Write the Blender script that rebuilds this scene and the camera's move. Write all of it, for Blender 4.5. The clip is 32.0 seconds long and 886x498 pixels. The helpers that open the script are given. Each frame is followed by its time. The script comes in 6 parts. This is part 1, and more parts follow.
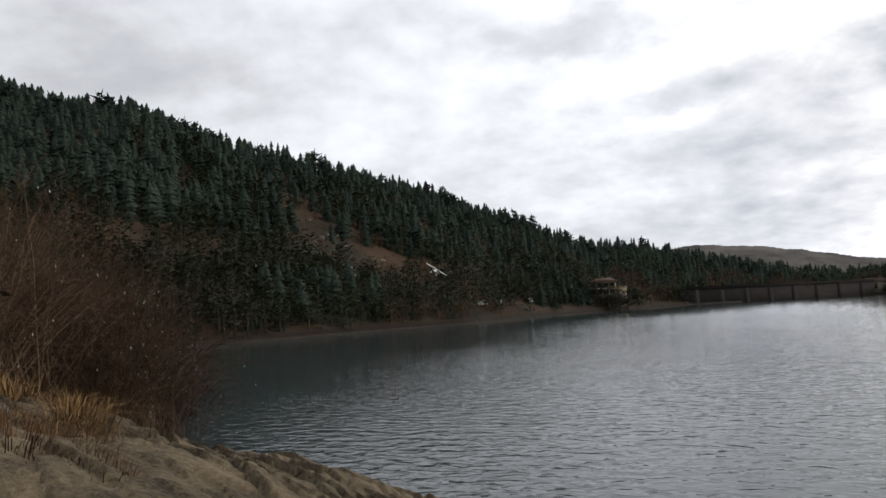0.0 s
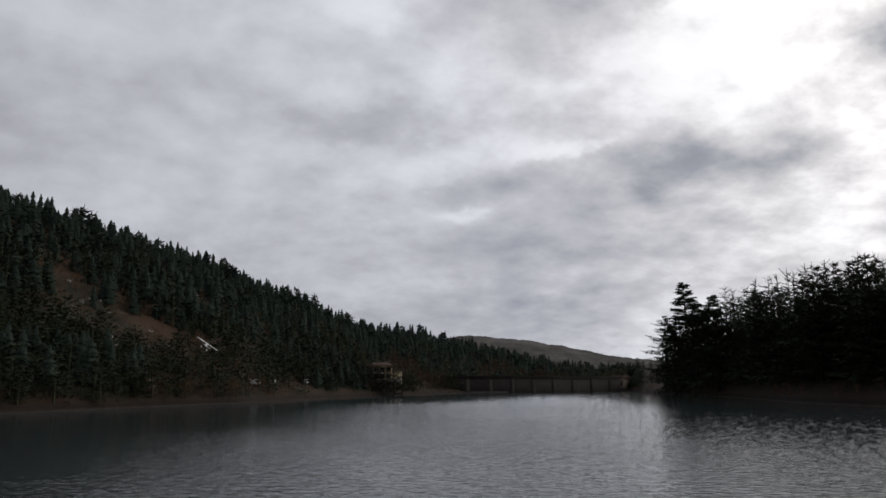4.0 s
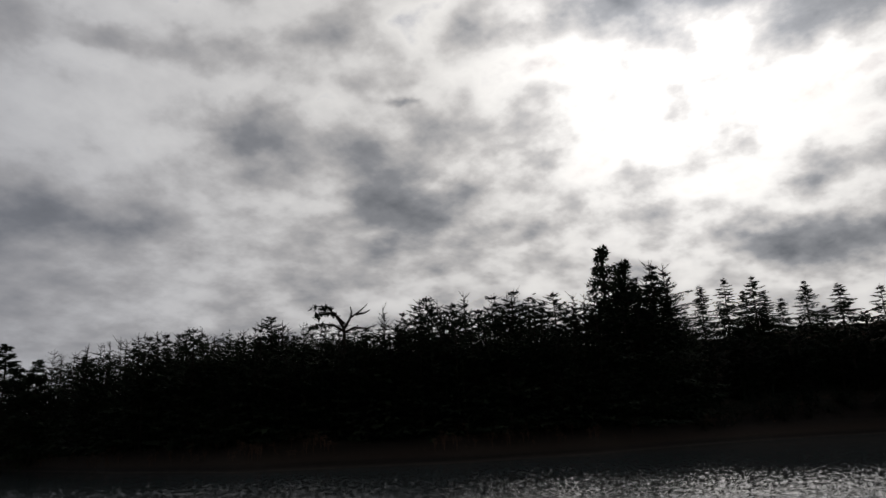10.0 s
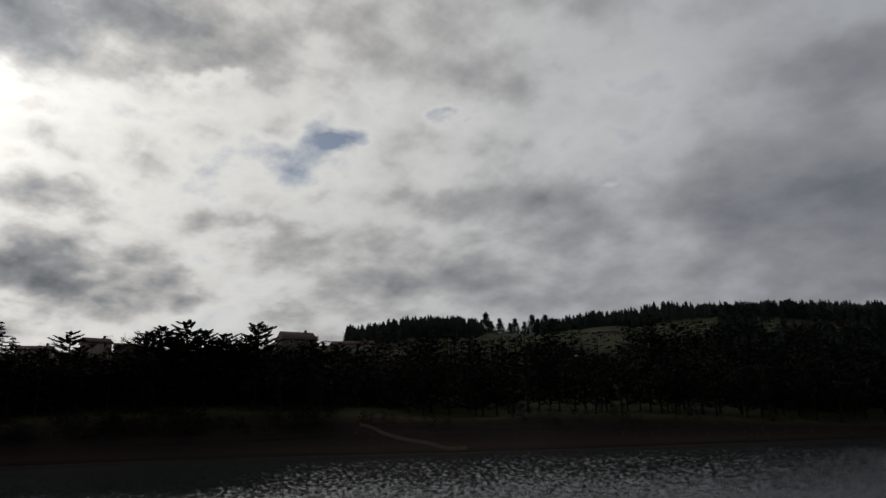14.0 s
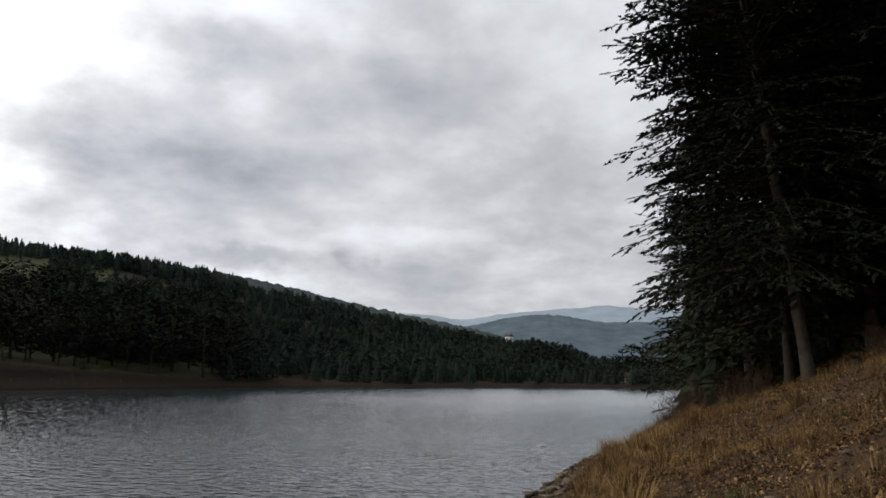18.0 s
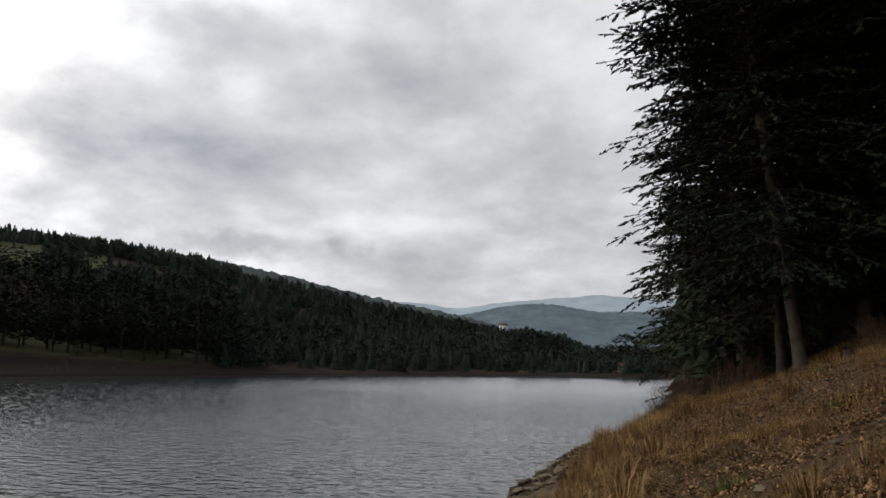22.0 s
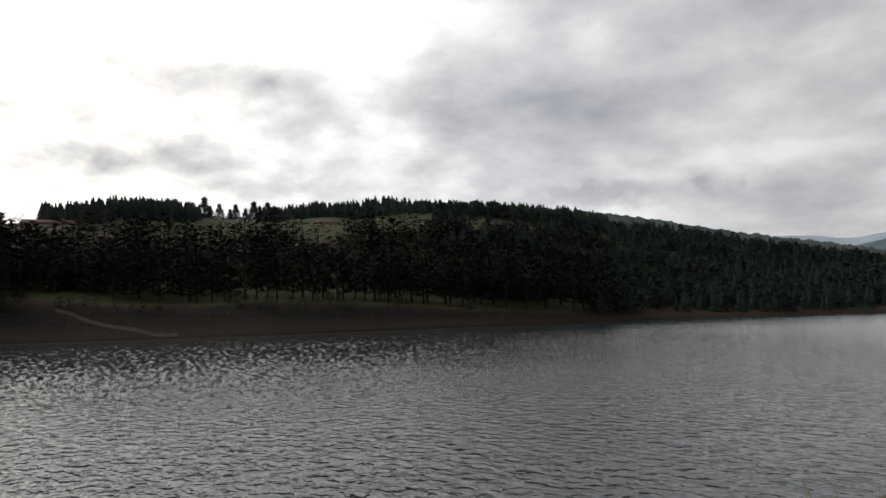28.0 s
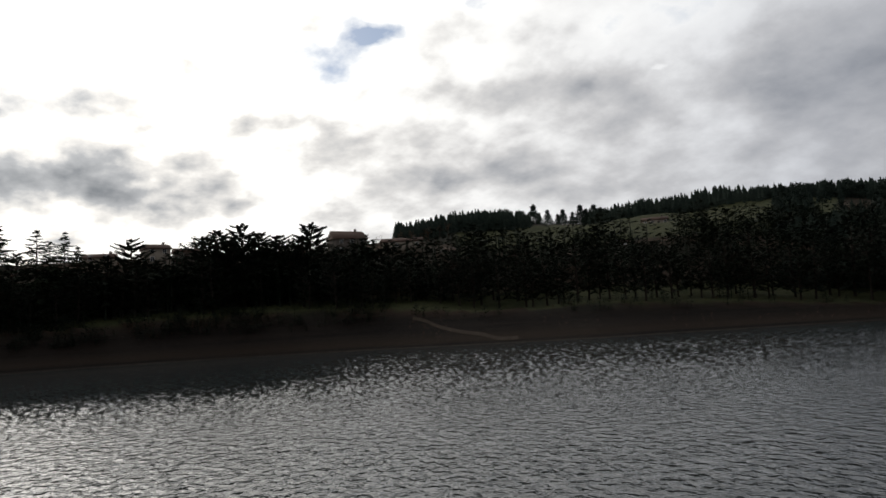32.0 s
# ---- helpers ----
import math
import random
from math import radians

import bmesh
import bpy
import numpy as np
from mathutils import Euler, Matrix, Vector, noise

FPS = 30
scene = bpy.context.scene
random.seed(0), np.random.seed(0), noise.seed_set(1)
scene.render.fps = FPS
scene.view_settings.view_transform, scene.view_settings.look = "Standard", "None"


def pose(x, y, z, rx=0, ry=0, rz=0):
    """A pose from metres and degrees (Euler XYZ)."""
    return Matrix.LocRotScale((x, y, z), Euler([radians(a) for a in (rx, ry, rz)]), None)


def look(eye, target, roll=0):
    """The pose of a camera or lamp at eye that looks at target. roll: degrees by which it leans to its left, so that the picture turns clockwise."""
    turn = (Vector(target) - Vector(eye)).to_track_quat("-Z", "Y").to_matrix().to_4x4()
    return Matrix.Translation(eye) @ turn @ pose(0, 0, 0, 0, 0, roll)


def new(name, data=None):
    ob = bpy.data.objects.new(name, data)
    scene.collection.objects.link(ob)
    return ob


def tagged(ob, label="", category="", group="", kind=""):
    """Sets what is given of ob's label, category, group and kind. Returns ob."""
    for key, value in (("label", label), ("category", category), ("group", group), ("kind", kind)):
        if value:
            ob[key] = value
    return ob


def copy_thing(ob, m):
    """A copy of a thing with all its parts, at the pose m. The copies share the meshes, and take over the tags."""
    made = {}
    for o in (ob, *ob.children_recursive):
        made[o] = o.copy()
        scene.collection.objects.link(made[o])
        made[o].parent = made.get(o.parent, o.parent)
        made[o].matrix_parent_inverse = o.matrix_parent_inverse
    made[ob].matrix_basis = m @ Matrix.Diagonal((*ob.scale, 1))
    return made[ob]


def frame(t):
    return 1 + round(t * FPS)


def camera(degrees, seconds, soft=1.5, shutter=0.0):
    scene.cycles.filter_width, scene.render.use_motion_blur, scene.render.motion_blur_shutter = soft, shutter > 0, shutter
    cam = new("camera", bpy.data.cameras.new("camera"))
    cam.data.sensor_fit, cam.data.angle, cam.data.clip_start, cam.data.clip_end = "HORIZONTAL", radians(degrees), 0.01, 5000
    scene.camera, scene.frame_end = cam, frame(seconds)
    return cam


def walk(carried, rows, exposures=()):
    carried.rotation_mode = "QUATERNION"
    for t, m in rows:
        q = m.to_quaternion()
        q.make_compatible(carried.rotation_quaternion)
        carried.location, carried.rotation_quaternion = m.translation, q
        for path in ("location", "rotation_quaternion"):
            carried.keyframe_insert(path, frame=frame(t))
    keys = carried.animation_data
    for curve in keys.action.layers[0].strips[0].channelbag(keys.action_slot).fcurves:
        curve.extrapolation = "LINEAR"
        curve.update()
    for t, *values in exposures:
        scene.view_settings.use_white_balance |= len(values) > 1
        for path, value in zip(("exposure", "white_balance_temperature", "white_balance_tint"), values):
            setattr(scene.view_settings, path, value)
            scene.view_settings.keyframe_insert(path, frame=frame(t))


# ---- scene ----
# The camera: a phone held by someone who turns where he stands, 3 m over the water.
cam = camera(60.66, 32.0, 1.6)


def held(yaw, tilt, lean):
    """The pose of the phone, a forearm ahead of its bearer: degrees to the left of north, up and rolled."""
    a, b = radians(yaw), radians(tilt)
    eye = Vector((-0.35 * math.sin(a), 0.35 * math.cos(a), 3.0))
    way = Vector((-math.sin(a) * math.cos(b), math.cos(a) * math.cos(b), math.sin(b)))
    return look(eye, eye + way, lean)


PATH = [
    (0.0, held(-0.17, 4.55, -2.91)),
    (0.5, held(-0.64, 4.91, -2.54)),
    (1.0, held(-1.92, 5.24, -2.59)),
    (1.5, held(-3.19, 4.81, -3.00)),
    (2.0, held(-4.85, 4.54, -3.00)),
    (2.5, held(-5.96, 4.68, -2.93)),
    (4.5, held(-21.28, 11.57, -0.35)),
    (5.0, held(-25.91, 11.73, -1.17)),
    (5.5, held(-31.81, 12.49, -2.24)),
    (6.0, held(-36.80, 12.01, -1.71)),
    (6.5, held(-39.60, 12.45, -1.10)),
    (7.0, held(-43.09, 13.66, -0.53)),
    (7.5, held(-46.88, 13.94, -0.97)),
    (8.0, held(-51.28, 14.33, -1.43)),
    (8.5, held(-54.77, 14.38, -1.69)),
    (9.0, held(-57.82, 14.14, -2.05)),
    (9.5, held(-60.94, 13.69, -2.37)),
    (10.0, held(-64.61, 13.98, -2.63)),
    (10.5, held(-71.53, 14.00, -3.59)),
    (11.0, held(-79.37, 13.93, -4.37)),
    (11.5, held(-85.55, 15.10, -4.45)),
    (12.0, held(-91.53, 15.42, -4.57)),
    (12.5, held(-97.37, 15.66, -3.24)),
    (13.0, held(-106.15, 15.43, -2.92)),
    (13.5, held(-115.88, 14.46, -2.23)),
    (14.0, held(-127.02, 14.08, -1.76)),
    (14.5, held(-137.05, 13.41, -1.48)),
    (15.0, held(-147.06, 12.56, -1.22)),
    (15.5, held(-156.18, 12.15, -1.00)),
    (17.5, held(-172.85, 9.79, 0.76)),
    (18.0, held(-174.62, 9.74, 0.28)),
    (18.5, held(-175.62, 9.83, 0.19)),
    (19.0, held(-175.55, 8.31, 0.29)),
    (19.5, held(-176.68, 8.84, 0.27)),
    (20.0, held(-178.10, 9.43, 0.67)),
    (20.5, held(-176.98, 9.08, 1.72)),
    (21.0, held(-175.31, 9.22, 2.51)),
    (21.5, held(-174.96, 8.79, 1.80)),
    (22.0, held(-175.03, 8.89, 0.56)),
    (22.5, held(-173.63, 8.12, -0.00)),
    (23.0, held(-171.15, 7.92, -0.82)),
    (23.5, held(-168.88, 8.00, -1.20)),
    (24.0, held(-165.26, 8.21, -1.17)),
    (24.5, held(-161.77, 8.74, -1.25)),
    (25.0, held(-159.53, 9.73, -1.66)),
    (25.5, held(-158.13, 9.07, -0.63)),
    (26.0, held(-154.06, 6.40, 1.05)),
    (26.5, held(-152.10, 6.38, -0.38)),
    (28.5, held(-145.74, 4.47, -1.84)),
    (29.0, held(-143.57, 4.19, -2.22)),
    (29.5, held(-141.70, 4.26, -2.79)),
    (30.0, held(-138.45, 4.05, -2.97)),
    (30.5, held(-134.97, 3.94, -3.03)),
    (31.0, held(-132.33, 4.98, -3.05)),
    (31.5, held(-128.28, 5.75, -3.37)),
    (32.0, held(-123.09, 6.30, -3.43)),
]
EXPOSURES = [(0.0, 0.82, 6620, 10.0), (1.0, 0.74, 6620, 10.0), (2.5, 0.55, 6600, 10.0), (4.5, -0.15, 6450, 14.0),
             (6.0, -0.33, 6420, 15.0), (9.0, -0.83, 6420, 14.0), (12.0, -1.18, 6450, 10.0), (14.0, -1.0, 6483, 10.0),
             (15.0, -0.75, 6500, 10.0), (15.5, -0.6, 6518, 10.0), (17.5, 0.4, 6593, 10.0), (19.0, 0.6, 6650, 10.0),
             (23.0, 0.55, 6810, 10.0), (25.0, 0.35, 6850, 10.0), (29.0, 0.48, 6787, 10.0), (31.0, 0.32, 6662, 10.0),
             (32.0, -0.05, 6600, 10.0)]
walk(cam, PATH, EXPOSURES)

# ---- sky, sun ----
SUN_AZ, SUN_EL = 85.0, 28.0


def heading(az, el=0.0):
    """The unit vector to an azimuth clockwise from +y and an elevation, in degrees."""
    a, e = radians(az), radians(el)
    return Vector((math.sin(a) * math.cos(e), math.cos(a) * math.cos(e), math.sin(e)))


def graph(tree):
    """Short hands for wiring nodes: node(type, inputs..., settings) and math operations."""
    nodes, links = tree.nodes, tree.links

    def node(kind, values=(), **settings):
        n = nodes.new(kind)
        for key, value in settings.items():
            setattr(n, key, value)
        for key, value in (values.items() if isinstance(values, dict) else enumerate(values)):
            if value is None:
                continue
            if isinstance(value, bpy.types.NodeSocket):
                links.new(value, n.inputs[key])
            else:
                n.inputs[key].default_value = value
        return n

    def calc(op, *values):
        return node("ShaderNodeMath", values, operation=op).outputs[0]

    def vec(op, *values):
        n = node("ShaderNodeVectorMath", values, operation=op)
        return n.outputs["Value"] if op in ("DOT_PRODUCT", "LENGTH") else n.outputs[0]

    def mix(fac, a, b):
        n = node("ShaderNodeMix", data_type="RGBA")
        for key, value in ((0, fac), (6, a), (7, b)):
            if isinstance(value, bpy.types.NodeSocket):
                links.new(value, n.inputs[key])
            else:
                n.inputs[key].default_value = value
        return n.outputs[2]

    def ramp(value, *stops):
        n = node("ShaderNodeValToRGB", [value])
        while len(n.color_ramp.elements) < len(stops):
            n.color_ramp.elements.new(0.5)
        for e, (at, colour) in zip(n.color_ramp.elements, stops):
            e.position = at
            e.color = (*colour, 1) if isinstance(colour, tuple) else (colour, colour, colour, 1)
        return n.outputs[0]

    return node, calc, vec, mix, ramp, links


# the cloud banks: azimuth, elevation, half width, half height, depth (dark > 0, thin or open < 0)
NORTH_CLOUDS = [(21, 7, 18, 6, 0.4), (-21.4, 17.5, 6.7, 2.1, 0.2), (-13.3, 21.3, 10.1, 2.6, 0.35), (6.2, 16.1, 6.2, 2.1, -0.3), (10.9, 27.6, 2.7, 1.3, -0.8), (12.2, 19.7, 7.7, 1.4, 0.5),
    (12.9, 19.5, 8.2, 1.5, 0.4), (16.0, 14.3, 5.3, 0.9, 0.4), (16.5, 10.2, 9.6, 1.1, 0.25), (17.9, 25.2, 12.3, 1.9, 0.35), (18.0, 4.7, 18.0, 3.0, 0.25),
    (18.8, 13.0, 2.2, 0.4, -0.4), (19.7, 14.7, 5.7, 1.3, 0.4), (23.2, 17.5, 4.5, 1.3, -0.3), (26.2, 17.0, 2.2, 0.5, -0.5), (27.1, 28.1, 8.2, 2.6, 0.6),
    (28.0, 6.2, 8.6, 1.3, 0.2), (29.7, 28.9, 16.1, 1.7, 0.5), (30.4, 13.3, 8.8, 2.6, 0.4), (35.3, 15.5, 9.8, 1.9, 0.5), (37.1, 26.5, 2.9, 0.8, -0.6),
    (37.2, 15.9, 8.4, 1.9, 0.5), (37.6, 30.6, 3.0, 1.1, -0.5)]
PENINSULA_CLOUDS = [(56, 9, 26, 6, 0.35), (38.8, 22.6, 5.1, 1.3, -0.25), (42.5, 27.8, 6.3, 1.7, 0.45), (44.4, 18.1, 4.9, 1.1, 0.35), (46.4, 28.1, 4.4, 1.5, 0.35), (50.4, 22.7, 4.4, 2.1, 1.2),
    (52.1, 18.0, 4.0, 0.6, -0.4), (53.7, 17.3, 5.4, 0.6, -0.3), (56.4, 30.1, 4.4, 1.7, 0.35), (56.7, 21.9, 3.2, 1.7, 0.5), (57.0, 12.0, 5.7, 1.2, 0.35),
    (58.7, 29.5, 4.4, 1.3, 0.3), (61.4, 18.3, 4.7, 4.7, 1.35), (61.7, 24.7, 1.6, 0.3, 0.8), (66.3, 19.6, 2.3, 0.6, -0.4), (71.6, 20.3, 3.6, 1.1, 0.35)]
SUN_CLOUDS = [(73.0, 29.3, 4.4, 1.3, 0.6), (73.4, 20.0, 2.0, 0.7, 0.5), (74.0, 15.4, 6.2, 1.4, 0.5), (82.0, 15.5, 3.5, 0.6, 0.5), (86.4, 30.6, 8.4, 3.0, 1.2),
    (89.1, 12.4, 3.9, 1.5, 0.75), (90.3, 15.2, 1.8, 0.9, 0.6), (92.5, 24.9, 3.5, 2.1, 1.0), (92.9, 11.8, 8.3, 1.9, 0.6), (96.3, 17.2, 3.6, 1.1, 0.4),
    (97.8, 17.3, 4.9, 1.3, 0.5), (98.3, 31.4, 15.0, 3.2, 1.0), (98.9, 11.6, 8.3, 1.6, 0.95), (101.3, 11.8, 1.1, 0.5, -0.7), (101.3, 27.9, 9.2, 2.1, 1.0)]
VILLAGE_CLOUDS = [(119, 22, 11, 5, -0.34), (108, 16.5, 9, 4, -0.28), (104.0, 9.8, 5.2, 1.4, 0.42), (107.8, 25.5, 1.5, 0.9, -0.88), (110.3, 26.2, 1.4, 0.6, -0.88), (110.4, 16.0, 2.2, 0.8, 0.35), (111.7, 20.7, 7.8, 1.7, -0.35),
    (113.5, 16.1, 2.2, 0.6, 0.35), (117.3, 12.3, 4.8, 2.6, 0.35), (118.7, 12.0, 6.1, 1.7, 0.24), (119.1, 22.4, 2.2, 0.8, -0.85), (123.8, 28.2, 11.2, 2.1, 0.35),
    (127.4, 23.9, 1.1, 0.6, -0.88), (128.8, 12.2, 5.2, 1.4, 0.42), (129.1, 12.0, 5.2, 1.0, 0.42), (131.7, 17.8, 4.9, 1.4, 0.45), (132.4, 18.2, 5.4, 1.9, 0.39),
    (134.0, 9.9, 4.8, 0.7, 0.35), (137.0, 16.0, 2.7, 2.6, 0.35), (137.3, 14.7, 2.9, 1.2, 0.35), (139.9, 18.4, 0.6, 0.2, -0.6)]
SOUTH_CLOUDS = [(176, 15, 20, 13, 0.3), (141.7, 23.6, 5.1, 3.4, -0.3), (144.1, 13.5, 2.2, 2.6, -0.5), (144.6, 22.4, 6.9, 3.8, -0.6), (154.1, 15.1, 11.5, 1.9, 0.35), (154.4, 14.5, 11.5, 6.4, 0.5),
    (157.2, 24.3, 6.1, 1.7, 0.4), (158.5, 23.5, 5.6, 2.1, 0.45), (159.1, 20.4, 2.7, 1.2, -0.3), (159.3, 8.6, 4.8, 0.6, 0.5), (160.8, 8.6, 5.6, 0.7, 0.6),
    (161.1, 7.1, 3.0, 0.4, -0.5), (164.0, 13.4, 6.6, 2.6, 0.3), (164.7, 18.2, 5.4, 1.3, -0.2), (167.9, 8.8, 0.8, 0.6, 0.8), (169.7, 7.5, 7.3, 0.8, 0.35),
    (171.4, 19.7, 5.9, 2.6, 0.65), (175.3, 10.6, 10.0, 0.8, -0.4), (175.3, 21.2, 7.3, 2.4, 0.5), (181.8, 9.3, 2.6, 0.3, -0.3), (182.3, 16.1, 8.5, 2.4, 0.45),
    (186.9, 24.4, 4.7, 2.6, -0.3)]

world = bpy.data.worlds.new("overcast_sky")
scene.world = world
world.use_nodes = True
world.node_tree.nodes.clear()
node, calc, vec, mix, ramp, links = graph(world.node_tree)
way = vec("NORMALIZE", node("ShaderNodeTexCoord").outputs["Generated"])
sky = node("ShaderNodeTexSky", sky_type="NISHITA", sun_disc=False, sun_elevation=radians(SUN_EL), sun_rotation=radians(SUN_AZ))
axes = node("ShaderNodeSeparateXYZ", [way]).outputs
up = calc("MAXIMUM", axes[2], 0.0)
deck = vec("DIVIDE", way, node("ShaderNodeCombineXYZ", [calc("ADD", up, 0.34)] * 3).outputs[0])
deck = vec("MULTIPLY", deck, (1.0, 1.0, 0.0))
swirl = node("ShaderNodeTexNoise", {"Vector": deck, "Scale": 1.2, "Detail": 1.0}, noise_dimensions="3D").outputs["Color"]
deck2 = vec("ADD", deck, vec("MULTIPLY", vec("SUBTRACT", swirl, (0.5, 0.5, 0.5)), (0.12, 0.12, 0.12)))
big = node("ShaderNodeTexNoise", {"Vector": deck2, "Scale": 1.8, "Detail": 4.0, "Roughness": 0.5}).outputs[0]
fine = node("ShaderNodeTexNoise", {"Vector": vec("ADD", deck2, (3.1, 7.7, 0.0)), "Scale": 8.5, "Detail": 6.0, "Roughness": 0.58}).outputs[0]
azimuth = calc("DEGREES", calc("ARCTAN2", axes[0], axes[1]))
azimuth = calc("ADD", azimuth, calc("MULTIPLY", calc("LESS_THAN", azimuth, -100.0), 360.0))
elevation = calc("DEGREES", calc("ARCSINE", axes[2]))
warp = node("ShaderNodeSeparateXYZ", [vec("SUBTRACT", node("ShaderNodeTexNoise", {"Vector": vec("MULTIPLY", way, (1.0, 1.0, 1.5)), "Scale": 9.0, "Detail": 4.0, "Roughness": 0.6}).outputs["Color"], (0.5, 0.5, 0.5))]).outputs
azw = calc("ADD", azimuth, calc("MULTIPLY", warp[0], 6.5))
elw = calc("ADD", elevation, calc("MULTIPLY", warp[1], 4.2))
banks = 0.0
for az, el, wide, high, depth in NORTH_CLOUDS + PENINSULA_CLOUDS + SUN_CLOUDS + VILLAGE_CLOUDS + SOUTH_CLOUDS:
    u = calc("DIVIDE", calc("SUBTRACT", azw, float(az)), float(wide))
    v = calc("DIVIDE", calc("SUBTRACT", elw, float(el)), float(high))
    r2 = calc("ADD", calc("MULTIPLY", u, u), calc("MULTIPLY", v, v))
    bell = calc("EXPONENT", calc("MULTIPLY", calc("POWER", r2, 1.4), -0.8))
    banks = calc("MULTIPLY_ADD", bell, float(depth), banks)
sunward = calc("MAXIMUM", vec("DOT_PRODUCT", way, tuple(heading(SUN_AZ, SUN_EL))), 0.0)
thick = calc("ADD", calc("MULTIPLY", calc("SUBTRACT", big, 0.5), 0.8), calc("MULTIPLY", calc("SUBTRACT", fine, 0.5), calc("MULTIPLY_ADD", calc("POWER", sunward, 3.0), 1.3, 0.40)))
lumps = node("ShaderNodeTexVoronoi", {"Vector": vec("ADD", deck2, vec("MULTIPLY", vec("SUBTRACT", node("ShaderNodeTexNoise", {"Vector": deck, "Scale": 9.0, "Detail": 3.0}).outputs["Color"], (0.5, 0.5, 0.5)), (0.16, 0.16, 0.16))), "Scale": 8.0, "Smoothness": 0.6, "Randomness": 1.0}, feature="SMOOTH_F1").outputs["Distance"]
thick = calc("ADD", thick, calc("MULTIPLY", calc("SUBTRACT", 0.42, lumps), calc("MULTIPLY_ADD", calc("POWER", sunward, 3.0), 0.85, 0.08)))
# unseen cloud thickened overhead, added to dim the light on the land
overhead = node("ShaderNodeMapRange", [elevation, 40.0, 70.0, 0.0, 0.75], interpolation_type="SMOOTHSTEP").outputs[0]
thick = calc("ADD", calc("ADD", thick, calc("MULTIPLY", banks, calc("MULTIPLY_ADD", calc("POWER", sunward, 2.0), 0.32, 0.24))), calc("ADD", calc("MULTIPLY_ADD", calc("POWER", sunward, 4.0), -0.10, 0.42), overhead))
glow = calc("ADD", calc("MULTIPLY", calc("POWER", sunward, 3.0), 0.70), calc("MULTIPLY", calc("POWER", sunward, 40.0), 1.3))
# thin cloud passes the light, thick cloud is grey; both brighten towards the hidden sun
lit = ramp(calc("DIVIDE", thick, 1.5), (0.0, (1.05, 1.05, 1.04)), (0.20, (0.90, 0.90, 0.90)), (0.37, (0.635, 0.632, 0.638)), (0.62, (0.345, 0.36, 0.39)), (1.0, (0.155, 0.17, 0.195)))
warm = node("ShaderNodeMapRange", [sunward, 0.45, 0.95, 0.0, 1.0]).outputs[0]
light = calc("ADD", calc("MULTIPLY_ADD", vec("DOT_PRODUCT", way, tuple(heading(SUN_AZ, SUN_EL))), 0.28, 0.60), glow)
cloud = vec("MULTIPLY", lit, node("ShaderNodeCombineXYZ", [calc("MULTIPLY", light, calc("MULTIPLY_ADD", warm, 0.055, 0.962)), light, calc("MULTIPLY", light, calc("MULTIPLY_ADD", warm, -0.12, 1.07))]).outputs[0])
blue = vec("MULTIPLY", sky.outputs[0], (0.10, 0.10, 0.10))
cover = node("ShaderNodeMapRange", [thick, -0.34, 0.10, 0.0, 1.0]).outputs[0]
whole = mix(cover, blue, cloud)
back = node("ShaderNodeBackground", [whole, 1.0])
links.new(back.outputs[0], node("ShaderNodeOutputWorld").inputs[0])

lamp = bpy.data.lights.new("sun", "SUN")
lamp.energy, lamp.angle, lamp.color = 0.5, radians(34), (1.0, 0.96, 0.9)
sun = new("sun", lamp)
sun.matrix_world = look(heading(SUN_AZ, SUN_EL) * 100, (0, 0, 0))

# ---- materials ----
def material(name, rough=0.8, metal=0.0):
    """A new node material, its graph helpers and its main shader."""
    m = bpy.data.materials.new(name)
    m.use_nodes = True
    m.node_tree.nodes.clear()
    tools = graph(m.node_tree)
    bsdf = tools[0]("ShaderNodeBsdfPrincipled", {"Roughness": rough, "Metallic": metal})
    tools[5].new(bsdf.outputs[0], tools[0]("ShaderNodeOutputMaterial").inputs[0])
    return m, tools, bsdf


def speckled(name, a, b, scale, rough=0.85, bump=0.0, fine=6.0, island=0.0, contrast=(0.3, 0.7), metal=0.0):
    """Two colours mixed by a noise at two scales, with relief and a shift from piece to piece."""
    m, (node, calc, vec, mix, ramp, links), bsdf = material(name, rough, metal)
    at = node("ShaderNodeNewGeometry").outputs["Position"] if island >= 0 else node("ShaderNodeTexCoord").outputs["Object"]
    n1 = node("ShaderNodeTexNoise", {"Vector": at, "Scale": scale, "Detail": 4.0}).outputs[0]
    n2 = node("ShaderNodeTexNoise", {"Vector": at, "Scale": scale * fine, "Detail": 5.0, "Roughness": 0.65}).outputs[0]
    f = calc("ADD", calc("MULTIPLY", n1, 0.55), calc("MULTIPLY", n2, 0.45))
    if island:
        piece = node("ShaderNodeNewGeometry").outputs["Random Per Island"]
        one = node("ShaderNodeObjectInfo").outputs["Random"]
        f = calc("ADD", f, calc("MULTIPLY", calc("SUBTRACT", calc("ADD", piece, one), 1.0), abs(island)))
    f = node("ShaderNodeMapRange", [f, contrast[0], contrast[1], 0.0, 1.0]).outputs[0]
    links.new(mix(f, (*a, 1), (*b, 1)), bsdf.inputs["Base Color"])
    if bump:
        links.new(node("ShaderNodeBump", {"Height": n2, "Strength": 0.7, "Distance": bump}).outputs[0], bsdf.inputs["Normal"])
    bsdf.inputs["Specular IOR Level"].default_value = 0.12
    return m


